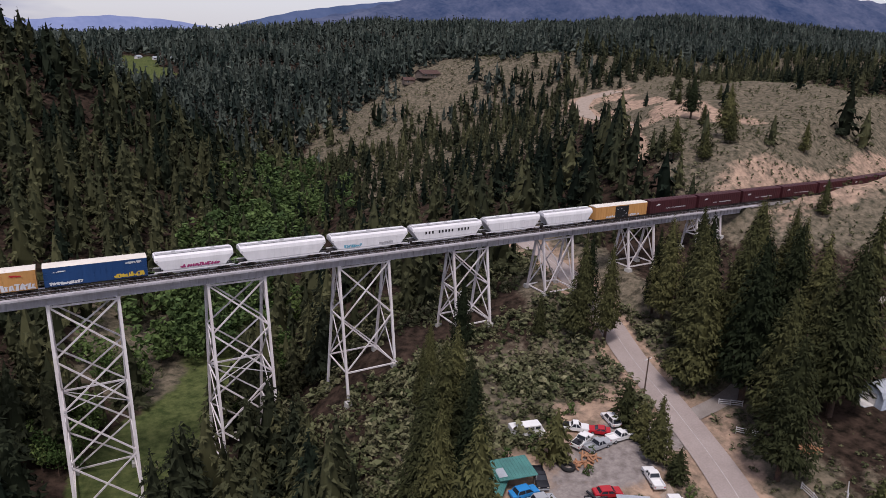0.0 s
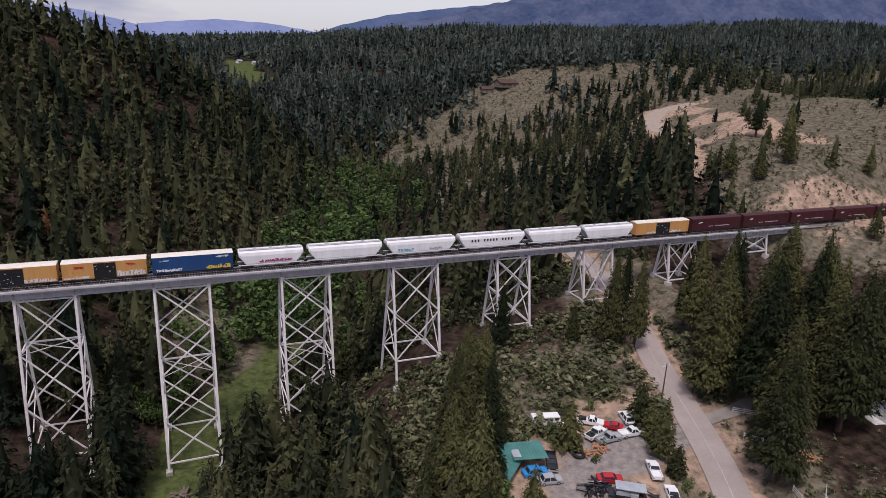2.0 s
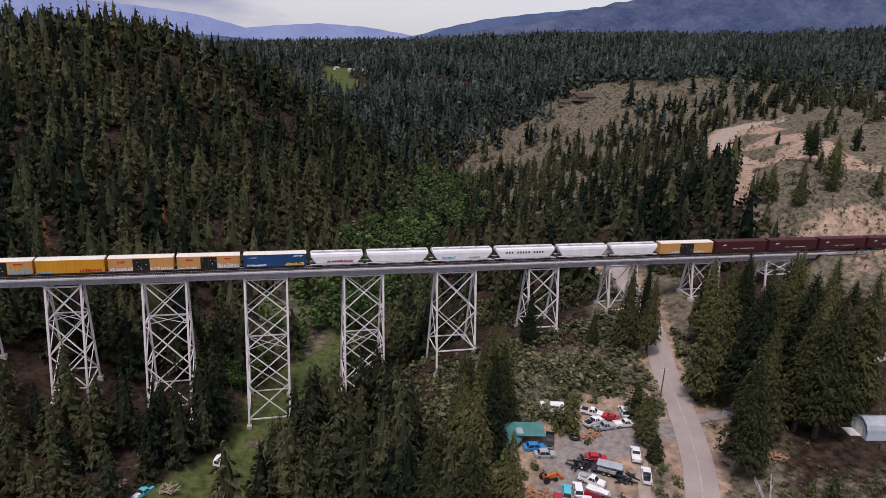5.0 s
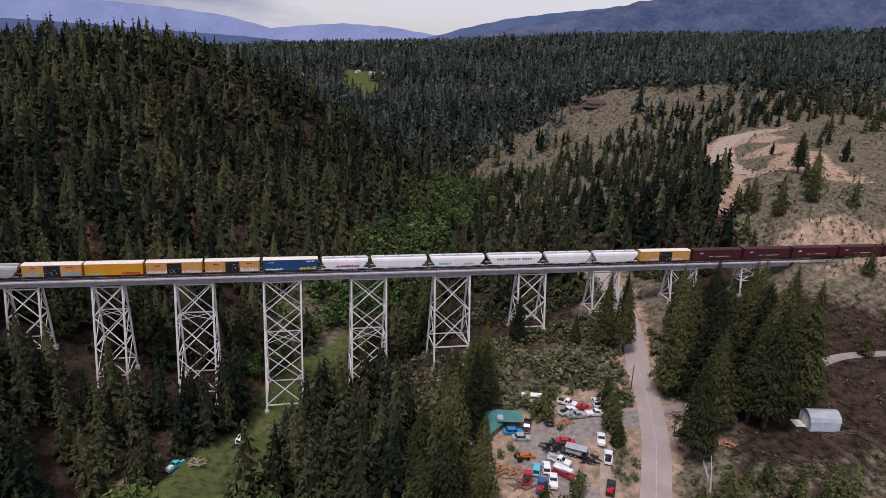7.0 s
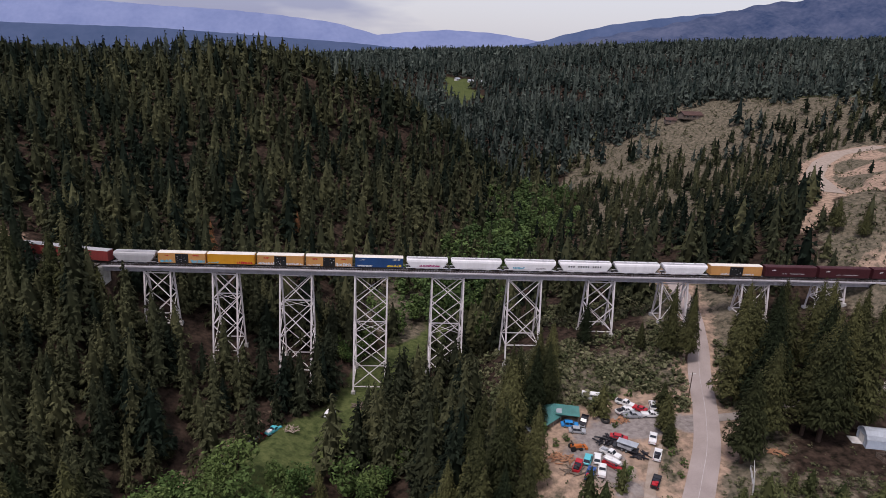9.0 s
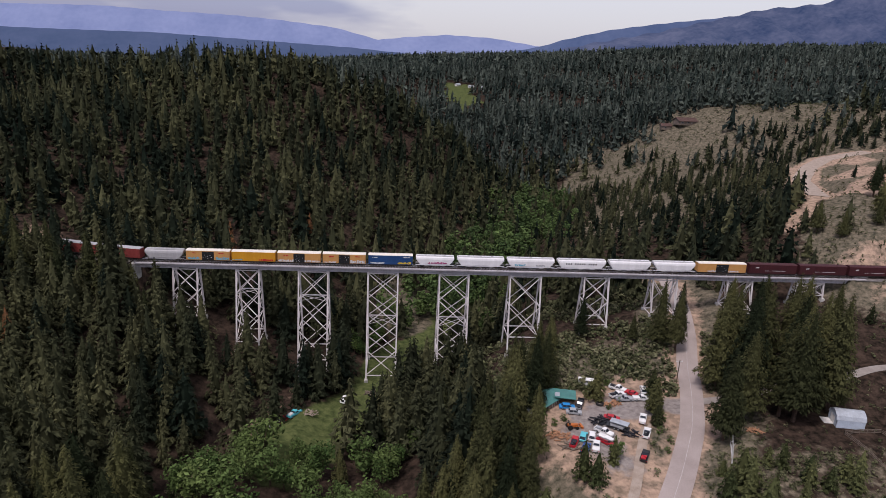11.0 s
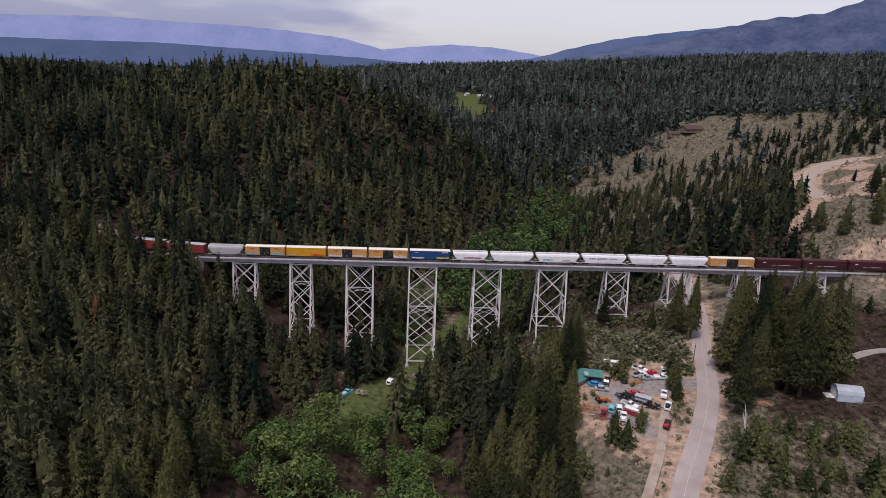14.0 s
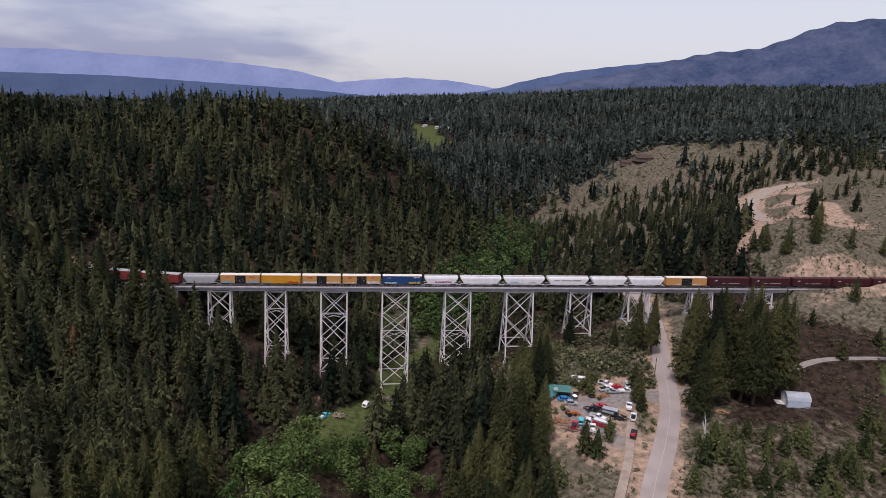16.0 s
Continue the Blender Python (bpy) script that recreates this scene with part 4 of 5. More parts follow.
# ---- pines, saplings and broad-leaved trees that stand by themselves ----
EAST_PINES = ((113, -44, 33), (118, -52, 36), (124.6, -61, 31), (127, -64.5, 36), (140, -60, 38), (103.5, -70, 28), (133, -55, 33), (121, -36, 31), (128, -42, 34), (136, -47.5, 33),
              (131, -30, 29), (140, -36, 32), (147, -42, 30), (125, -24, 27), (138, -22, 26), (148, -30, 28), (156, -34, 27), (113, -62, 30))
for k, (x, y, h) in enumerate(EAST_PINES):
    pine(x, y, h, (0, 2, 1, 2)[k % 4], 1.12, k * 67.0, "tall dark pine beside the road", "pines east of the road", True)
BANK_PINES = ((57.7, -44, 22), (55.5, -40, 25), (46, -51, 29), (43.5, -68, 33), (37, -64, 25), (34, -72, 27), (52, -54, 27), (49, -46, 26), (60, -36, 23), (44, -58, 28), (33, -84, 31), (40, -78, 30), (27, -80, 22), (48, -76, 24), (38, -92, 27), (30, -58, 20), (26, -48, 18), (44, -88, 24))
for k, (x, y, h) in enumerate(BANK_PINES):
    pine(x, y, h, (0, 1, 3, 0)[k % 4], 1.12, k * 81.0, "tall conifer on the bank below the yard", "pines on the creek bank", True)
for k, (x, y, h) in enumerate(((103.5, -19, 26), (108.5, -22.5, 25), (79, -7.5, 18), (126, -20, 22), (115, -9, 20), (96, -14, 12), (66, -16, 14), (60, -24, 15))):
    pine(x, y, h, k % 4, 0.95, k * 37.0, "slender conifer before the trestle", "pines before the trestle", True)
for k, (x, y, h) in enumerate(((73, -48.5, 10.5), (88.3, -57.2, 13), (90.5, -51.5, 8.5), (91.5, -46.5, 10), (87, -63, 7), (54.5, -55, 6.5))):
    pine(x, y, h, (3, 0)[k % 2], 1.6, k * 53.0, "young pine at the edge of the yard", "young pines in the yard")
for k, (x, y, h) in enumerate(((219, 36, 20), (214, 30, 14), (240, 70, 19), (236, 60, 9), (262, 96, 8), (196, 26, 13), (190, 34, 15), (203, -14, 12), (208, -30, 10), (176, -44, 9), (196, -38, 8), (226, -24, 11), (180, -20, 8), (244, 20, 12), (300, 120, 9), (286, 92, 8), (186, -58, 9))):
    pine(x, y, h, (2, 0)[k % 2], 1.35, k * 97.0, "lone pine on the dry sagebrush slope", "pines on the dry slope")
rr = np.random.RandomState(12)
x, y = rr.uniform(42, 215, 330), rr.uniform(-160, -80, 330)
keep = (along(ROAD, x, y)[0] > 7.5) & ~((x > 126) & (x < 156) & (y > -93)) & ((x > 84) | (rr.rand(330) < 0.4)) & (along(LANE, x, y)[0] > 4)
x, y = x[keep], y[keep]
many("young_pines", "young bushy pines scattered over the open ground", "trees", [conifer(s, 420, 0.042, sp, 0.06, 0.25, 0.55) for s, sp in ((81, 0.2), (82, 0.24), (83, 0.21))], stand(x, y, rr, 3.5, 12.5, 1.05, 1.6), NEEDLE_YOUNG)
for k, (x, y, h) in enumerate(((-80, -9, 23), (-87, -14, 25), (-94, -9, 22), (-101, -15, 26), (-108, -6, 24), (-116, -10, 25), (-124, 0, 23), (-74, -15, 20), (-132, 3, 24))):
    pine(x, y, h, k % 4, 1.15, k * 71.0, "tall conifer standing before the railway", "pines before the railway")

RUST = leafage("dead_needles", (0.15, 0.07, 0.035), (0.22, 0.11, 0.05), False)
for x, y, h in ((-62, 52, 15), (-103, -42, 19), (-34, 96, 13)):
    t = thing("dead_pine", "dead pine with rust-brown needles", "tree", "dead pines")
    part("trunk", TRUNK_MESH, None, t)
    v, f = NEAR_MODELS[0]
    part("crown", big_mesh("crown", v, f, RUST), None, t)
    t.matrix_basis = pose(x, y, float(ground(x, y)), 0, 0, x) @ Matrix.Diagonal((h, h, h, 1))

LEAFY = [leaf_ball(s, 26, 24, 0.040) for s in (41, 42, 43)]
LEAFY_MESH = [big_mesh("crown", v, f, LEAF_ONE) for v, f in LEAFY]


def limbs():
    s = Shape().taper((0, 0, -0.03), (0.01, 0, 0.4), 0.022, 0.014, 7)
    for a, r, z in ((0.3, 0.17, 0.62), (2.2, 0.2, 0.6), (4.1, 0.16, 0.68), (5.3, 0.12, 0.78), (1.2, 0.06, 0.85)):
        s.taper((0.008, 0, 0.3), (r * math.cos(a), r * math.sin(a), z), 0.011, 0.004, 6)
    return s.mesh("trunk", BARK)


BOUGHS = limbs()


def broadleaf(x, y, h, model, wide, label="broad green tree beside the creek", group="broad-leaved trees along the creek"):
    t = thing("broadleaf_tree", label, "tree", group)
    part("trunk", BOUGHS, None, t)
    part("crown", LEAFY_MESH[model], None, t)
    t.matrix_basis = pose(x, y, float(ground(x, y)), 0, 0, x * 31 % 360) @ Matrix.Diagonal((h * wide, h * wide, h, 1))


rnd = random.Random(5)
for k in range(74):
    y = rnd.uniform(-120, -60)
    x = rnd.uniform(-46, 14) - (y + 90) * 0.1
    broadleaf(x, y, rnd.uniform(7, 13), k % 3, rnd.uniform(1.0, 1.4))
for k in range(26):
    y = rnd.uniform(6, 60)
    side = rnd.choice((-1, 1))
    x = float(np.interp(y, (0, 60), (9, 39))) + side * rnd.uniform(13, 24)
    broadleaf(x, y, rnd.uniform(6, 12), k % 3, rnd.uniform(0.8, 1.2), "broad green tree beside the meadow")
for x, y, h in ((9, -46, 7), (13, -38, 8), (15, -28, 6), (20, -34, 9), (17, -50, 9), (24, -24, 7), (12, -56, 8), (2, -58, 7), (22, -14, 6)):
    broadleaf(x, y, h, int(h) % 3, 1.2, "grey-green willow at the edge of the meadow", "willows by the meadow")
broadleaf(189, -52, 11, 0, 1.0, "bright green tree beside the driveway", "trees by the driveway")
rr = np.random.RandomState(4)
y = rr.uniform(50, 295, 300)
x = np.interp(y, VALLEY_Y, VALLEY_X) + rr.normal(0, 15, 300) + 5
pl = stand(x, y, rr, 9, 18, 0.9, 1.3)
pl[:, 6] = rr.beta(1.5, 1.5, 300)
many("broadleaf_trees", "fresh green broad-leaved trees along the creek", "trees", [leaf_ball(s, 12, 14, 0.06) for s in (51, 52)], pl, LEAF)


BUSH_MESH = [big_mesh("foliage", *leaf_ball(s, 12, 22, 0.075, 0.6, -0.08), LEAF_ONE) for s in (91, 92)]
STEM_MESH = Shape().taper((0, 0, -0.05), (0.05, 0, 0.45), 0.05, 0.02, 6).taper((0, 0, 0), (-0.2, 0.1, 0.5), 0.04, 0.015, 6).taper((0, 0, 0), (0.15, -0.2, 0.5), 0.04, 0.015, 6).mesh("stem", BARK)
for k, (x, y, h) in enumerate(((75.5, -54.3, 1.9), (79.6, -50.2, 1.7), (71.5, -44.2, 2.6), (66, -44.5, 2.1), (60, -60.4, 2.3), (57, -62.5, 2.6), (71, -76.6, 4.6), (53.2, -57.6, 4.4), (86.6, -66, 2.1), (88.4, -70.5, 2.3), (85.8, -74.6, 2.0), (62, -43.4, 1.8), (79, -40.6, 2.4), (84, -39, 2.6), (89.5, -54.6, 2.2), (90, -60, 2.5))):
    t = thing("bush", "rounded green bush at the edge of the yard", "bush", "bushes in the yard")
    part("stem", STEM_MESH, None, t)
    part("foliage", BUSH_MESH[k % 2], None, t)
    t.matrix_basis = pose(x, y, float(ground(x, y)), 0, 0, k * 57) @ Matrix.Diagonal((h * 1.15, h * 1.15, h, 1))

# ---- brush ----
def brush_field(name, label, n, seed, x0, x1, y0, y1, thick, h0, h1, leaf=0.135, blobs=5, leaves=7):
    rr = np.random.RandomState(seed)
    x, y = rr.uniform(x0, x1, n), rr.uniform(y0, y1, n)
    road = along(ROAD, x, y)[0]
    yard = along(YARD, x, y)[0]
    keep = (rr.rand(n) < thick(x, y)) & (road > 5.2) & (along(DRIVE, x, y)[0] > 3) & (along(TRACK, x, y)[0] > 4.5) & (along(TURN_IN, x, y)[0] > 5) & (along(LANE, x, y)[0] > 2.2) & (yard > 10.5 + 5 * np.sin(x * 0.5) * np.sin(y * 0.4))
    x, y = x[keep], y[keep]
    k = len(x)
    pl = np.stack([x, y, ground(x, y) - 0.1, h0 + (h1 - h0) * rr.beta(1.3, 2.5, k), rr.uniform(0.9, 1.7, k), rr.uniform(0, 6.28, k), rr.beta(1.2, 1.2, k)], 1)
    many(name, label, "shrubs", [leaf_ball(seed * 3 + i, blobs, leaves, leaf, 0.55, -0.05) for i in range(3)], pl, BRUSH)


brush_field("brush", "dense grey-green brush on the slope below the trestle", 5600, 3, 36, 124, -46, 26, lambda x, y: 0.35 + 0.5 * step(np.sin(x * 0.16) * np.sin(y * 0.19 + 1) + 0.4), 1.2, 4.4, 0.14)
brush_field("brush", "low sagebrush along the road and the yard", 4300, 4, 44, 165, -150, -40, lambda x, y: 0.12 + 0.3 * ((x > 84) & (y < -80)) + 0.75 * step((13 - np.abs(along(ROAD, x, y)[0] - 9)) / 6) + 0.12 * (np.sin(x * 0.11 + y * 0.07) > 0.2), 0.5, 2.4)
brush_field("sagebrush", "grey-green sagebrush dotted over the dry hillside", 5200, 6, 165, 400, -110, 230, lambda x, y: (0.25 + 0.6 * (np.sin(x * 0.09 + 2 * np.sin(y * 0.05)) > -0.1)) * (1 - step((9 - along(PIT, x, y)[0]) / 5)) * (1 - 0.8 * step((14 - along(BANK, x, y)[0]) / 6)), 0.6, 2.7, 0.15, 4, 6)
brush_field("brush", "grey-green brush between the young pines", 2300, 11, 84, 180, -155, -78, lambda x, y: 0.35 + 0.5 * (np.sin(x * 0.13 + 1.5 * np.sin(y * 0.1)) > -0.2), 0.6, 2.3)
brush_field("sagebrush", "grey sagebrush on the slope beside the railway", 2600, 14, 165, 265, -75, 62, lambda x, y: 0.55 + 0.4 * np.sin(x * 0.17 + 2 * np.sin(y * 0.12)), 0.6, 2.2, 0.14, 4, 7)
brush_field("sagebrush", "sagebrush on the bare hill beyond", 4600, 8, 160, 450, 255, 450, lambda x, y: bare(x, y) * 0.85, 0.8, 3.6, 0.16, 4, 6)
brush_field("brush", "low brush on the valley floor and its sides", 900, 9, -110, 45, -120, 60, lambda x, y: 0.15 + 0.5 * (masks(x, y)[0] < 0.2), 0.5, 2.2, 0.13, 4, 9)
x, y, rnd = scatter(-260, 60, -235, 25, 6.0, 5)
near = np.argsort(np.hypot(x + 10, y + 130))[:190]
rest = np.setdiff1d(np.arange(len(x)), near)
places = stand(x, y, rnd, 12, 28, 1.1, 1.45)
for k, i in enumerate(near):
    px, py, _, h, w, turn, _ = places[i]
    pine(px, py, h, k % 4, w, math.degrees(turn), "dark green conifer in the valley forest", "conifers of the near forest")
many("conifers", "dark green conifer forest on the valley sides", "trees", MID_FINE, places[rest], NEEDLE)
x, y, rnd = scatter(40, 420, -235, 25, 7.0, 6)
many("conifers", "scattered dark conifers on the open slope", "trees", MID_MODELS, stand(x, y, rnd, 6, 16), NEEDLE)
x, y, rnd = scatter(-420, 600, 14, 260, 8.2, 7)
many("conifers", "dense dark green conifer forest behind the trestle", "trees", MID_MODELS, stand(x, y, rnd, 10, 25, 1.15, 1.55), NEEDLE)
x, y, rnd = scatter(-700, 1300, 260, 640, 9.2, 8)
# farther trees more often take the needles coloured for haze
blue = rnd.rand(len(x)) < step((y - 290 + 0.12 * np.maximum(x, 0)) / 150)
many("forest", "dense olive-green conifer forest over the hill's crest", "forest", FAR_MODELS, stand(x[~blue], y[~blue], rnd, 13, 27, 1.2, 1.6), NEEDLE)
many("forest", "dense conifer forest on the far hillsides, tinted blue-green for haze", "forest", FAR_MODELS, stand(x[blue], y[blue], rnd, 13, 27, 1.2, 1.6), HAZED_NEEDLE)
x, y, rnd = scatter(-1100, 2600, 640, 1300, 12.8, 9)
many("forest", "distant conifer forest", "forest", DIST_MODELS, stand(x, y, rnd, 16, 28, 1.2, 1.7), HAZED_NEEDLE)
x, y, rnd = scatter(-1900, 3600, 1300, 2500, 28, 10)
many("forest", "conifer forest towards the horizon", "forest", DIST_MODELS, stand(x, y, rnd, 22, 34, 2.0, 2.8), HAZED_NEEDLE)

# ---- the yard beside the road ----
CAR_WHITE = paint("white_car_paint", (0.78, 0.77, 0.76), 0.3, 0.85)
CAR_BLACK = paint("black_car_paint", (0.02, 0.02, 0.025), 0.25, 0.8)
CAR_RED = paint("red_car_paint", (0.45, 0.02, 0.03), 0.3, 0.8)
CAR_BLUE = paint("blue_car_paint", (0.03, 0.10, 0.32), 0.3, 0.8)
CAR_TEAL = paint("turquoise_car_paint", (0.10, 0.48, 0.55), 0.4, 0.85)
CAR_GREY = paint("silver_car_paint", (0.36, 0.37, 0.39), 0.3, 0.85)
TARP = paint("bright_blue_tarp", (0.03, 0.25, 0.60), 0.5, 0.8)
ORANGE = paint("orange_machine_paint", (0.50, 0.14, 0.03), 0.5, 0.7)
TEAL_ROOF = material("teal_metal_roof", (0.07, 0.22, 0.20), 0.45, (0.05, 0.15, 0.14), 0.5, 8, 0.1, streak=False)
TIN = material("galvanised_sheet", (0.46, 0.49, 0.53), 0.4, (0.33, 0.35, 0.38), 0.6, 8, 0.1, metal=0.3)
BOARD = material("weathered_boards", (0.20, 0.155, 0.12), 0.85, (0.10, 0.08, 0.065), 0.8, 9)
FENCE_WHITE = material("white_fence_paint", (0.72, 0.70, 0.68), 0.6, (0.5, 0.48, 0.46), 1, 6)
PALE_WALL = material("pale_blue_siding", (0.48, 0.54, 0.62), 0.6, (0.36, 0.40, 0.47), 0.5, 8)
LOGS = material("cut_timber", (0.42, 0.22, 0.12), 0.85, (0.24, 0.12, 0.07), 1.2, 6)
LAMP = material("lamp_lens", (0.5, 0.45, 0.4), 0.2, bump=0)
CAR_GROUP = "parked vehicles in the yard"


def yard_turn(a):
    """The cars stand along the lane or across it."""
    return a - 32 if 45 < abs(a) < 135 else a - 10



def wheels(t, xs, w, r=0.38):
    for x in xs:
        for s in (-1, 1):
            tyre = part("wheel", Shape().wheel((x, s * (w / 2 - 0.1), r), r, 0.24, 14), RUBBER, t)
            part("hub", Shape().wheel((x, s * (w / 2 + 0.025), r), r * 0.55, 0.02, 10), CAR_GREY, tyre)


def settle(t, x, y, heading):
    t.matrix_basis = pose(x, y, float(ground(x, y)) + 0.02, 0, 0, yard_turn(heading) if x > 50 else heading)


def lamps(t, L, w, z):
    for s in (-1, 1):
        part("headlight", Shape().box((L / 2 + 0.01, s * (w / 2 - 0.25), z), (0.05, 0.32, 0.16)), LAMP, t)
        part("tail_light", Shape().box((-L / 2 - 0.01, s * (w / 2 - 0.18), z), (0.05, 0.2, 0.2)), CAR_RED, t)


def glasshouse(t, x0, x1, z0, z1, w, mat, lean=0.35):
    """A cab: its roof and pillars, with windows set into it."""
    a = Shape()
    base = [(x0, -w / 2), (x1, -w / 2), (x1, w / 2), (x0, w / 2)]
    top = [(x0 + lean * 0.6, -w / 2 + 0.16), (x1 - lean, -w / 2 + 0.16), (x1 - lean, w / 2 - 0.16), (x0 + lean * 0.6, w / 2 - 0.16)]
    a.add([(*p, z0) for p in base] + [(*p, z1 - 0.07) for p in top], [(0, 1, 2, 3), (7, 6, 5, 4), (0, 4, 5, 1), (1, 5, 6, 2), (2, 6, 7, 3), (3, 7, 4, 0)])
    part("window", a, GLASS, t, "dark tinted windows")
    roof = Shape().box(((top[0][0] + top[1][0]) / 2, 0, z1 - 0.03), (top[1][0] - top[0][0] + 0.1, w - 0.28, 0.1))
    for p, q in zip(base, top):
        roof.beam((*p, z0), (*q, z1 - 0.05), 0.1, 0.1)
    xm = (x0 + x1) / 2
    for s in (-1, 1):
        roof.beam((xm, s * w / 2, z0), (xm, s * (w / 2 - 0.16), z1 - 0.05), 0.12, 0.09)
    part("roof", roof, mat, t)


def lower_body(L, w, z0, z1, nose):
    return Shape().sweep([(-L / 2, z0 + 0.12), (-L / 2 + 0.12, z0), (L / 2 - 0.12, z0), (L / 2, z0 + 0.12), (L / 2 - 0.02, z1 - 0.16), (L / 2 - 0.18, z1 - 0.05), (L / 2 - nose, z1), (-L / 2 + 0.1, z1), (-L / 2, z1 - 0.1)], -w / 2, w / 2)


def pickup(x, y, heading, mat, label, load=None):
    t = thing("pickup_truck", label, "pickup truck", CAR_GROUP)
    L, w = 5.5, 1.95
    b = Shape().sweep([(-L / 2, 0.5), (L / 2 - 0.1, 0.42), (L / 2, 0.55), (L / 2 - 0.02, 0.95), (L / 2 - 0.25, 1.08), (0.75, 1.14), (-0.62, 1.14), (-0.62, 0.78), (-L / 2, 0.78)], -w / 2, w / 2)
    part("body", b, mat, t)
    bed = Shape()
    for s in (-1, 1):
        bed.box((-1.7, s * (w / 2 - 0.06), 0.96), (2.1, 0.12, 0.42))
    bed.box((-L / 2 + 0.05, 0, 0.96), (0.1, w, 0.42))
    part("cargo_bed", bed, mat, t)
    glasshouse(t, -0.62, 1.25, 1.12, 1.78, w - 0.1, mat, 0.6)
    part("bumper", Shape().box((L / 2 + 0.05, 0, 0.5), (0.14, w - 0.1, 0.22)), CAR_GREY, t)
    lamps(t, L, w, 0.82)
    wheels(t, (-1.65, 1.75), w)
    if load:
        part("load", Shape().box((-1.7, 0.1, 1.05), (1.5, 1.3, 0.5)).box((-1.4, -0.3, 1.4), (0.8, 0.7, 0.35)), load, t, "junk in the bed")
    settle(t, x, y, heading)
    return t


def car(x, y, heading, mat, label, tall=1.5, L=4.7):
    t = thing("car", label, "car", CAR_GROUP)
    w = 1.85
    part("body", lower_body(L, w, 0.32, 0.92, 1.1), mat, t)
    glasshouse(t, -L / 2 + (0.15 if tall > 1.6 else 0.75), L / 2 - 1.15, 0.9, tall, w - 0.08, mat, 0.65)
    lamps(t, L, w, 0.7)
    wheels(t, (-L * 0.29, L * 0.3), w, 0.34)
    settle(t, x, y, heading)
    return t


def van(x, y, heading, mat, label, L=4.7, tall=1.75):
    t = thing("van", label, "van", CAR_GROUP)
    w = 2.0
    b = Shape().sweep([(-L / 2, 0.45), (L / 2, 0.4), (L / 2, 0.95), (L / 2 - 0.5, 1.15), (L / 2 - 1.0, tall - 0.08), (L / 2 - 1.2, tall), (-L / 2 + 0.1, tall), (-L / 2, tall - 0.1)], -w / 2, w / 2)
    part("body", b, mat, t)
    for s in (-1, 1):
        for k in range(3):
            part("window", Shape().box((L / 2 - 1.75 - k * 1.2, s * (w / 2 + 0.006), tall - 0.5), (0.95, 0.02, 0.55)), GLASS, t)
    part("windscreen", Shape().beam((L / 2 - 0.53, 0, 1.2), (L / 2 - 0.97, 0, tall - 0.16), 1.7, 0.04), GLASS, t)
    lamps(t, L, w, 0.75)
    wheels(t, (-L * 0.3, L * 0.3), w, 0.36)
    settle(t, x, y, heading)
    return t


pickup(87.2, -49.6, 6, CAR_WHITE, "white pickup truck parked at the turn-in")
pickup(83.5, -61, 97, CAR_WHITE, "white pickup truck on the dirt lane")
pickup(82.4, -67.4, 95, CAR_WHITE, "white pickup truck with dark load in its bed", CAR_BLACK)
pickup(78.3, -77.3, 92, CAR_BLACK, "dark pickup truck with red and white load", CAR_RED)
pickup(67.2, -51.8, -83, CAR_BLACK, "black pickup truck beside the carport")
pickup(70.1, -66.8, -36, CAR_WHITE, "white pickup truck among the junk cars", CAR_GREY)
pickup(80.2, -47.4, 30, CAR_WHITE, "white pickup truck with dark cab and boxes", CAR_BLACK)
pickup(81.8, -49.6, 12, CAR_GREY, "grey pickup truck with an empty bed")
pickup(81.6, -43.6, -28, CAR_WHITE, "white truck with a dark flat bed", CAR_BLACK)
pickup(62.7, -74.6, 95, CAR_BLUE, "blue and red pickup truck in the row", CAR_RED)
pickup(66.0, -73.4, 103, CAR_WHITE, "white pickup truck in the row of old cars")
car(89.4, -45, 108, CAR_WHITE, "white estate car with a roof rack", 1.75)
car(64.2, -56.2, 0, CAR_GREY, "silver car with a grey roof", 1.6)
car(62.8, -53.4, 4, TARP, "car under a bright blue cover", 1.55, 4.9)
car(74.6, -59.8, -12, CAR_RED, "bright red car beside the junk pile", 1.35)
car(69.4, -71.0, -38, CAR_RED, "red car with a white boat on top", 1.2, 5.2)
car(85.0, -46.6, 150, CAR_RED, "dull red wrecked car", 1.3, 4.0)
car(63.6, -69.0, 97, CAR_TEAL, "turquoise estate car in the row of old cars", 1.7)
car(66.2, -68.6, 103, CAR_WHITE, "white estate car in the row of old cars", 1.65, 4.6)
pickup(60.4, -71.6, 95, CAR_RED, "red pickup truck with a dark rack on its bed", CAR_BLACK)
van(73.0, -40.6, -4, CAR_WHITE, "long white camper van under the pine", 6.8, 2.6)
for x, y, h, m, label in ((-21.8, -35.2, 55, CAR_TEAL, "blue and white pickup truck on the dirt track"), (-25.0, -36.8, 58, CAR_RED, "red and white pickup truck on the dirt track"), (-28.6, -38.6, 60, CAR_WHITE, "white pickup truck on the dirt track"), (-31.5, -42.2, 62, CAR_GREY, "grey pickup truck on the dirt track")):
    pickup(x, y, h, m, label, CAR_WHITE)


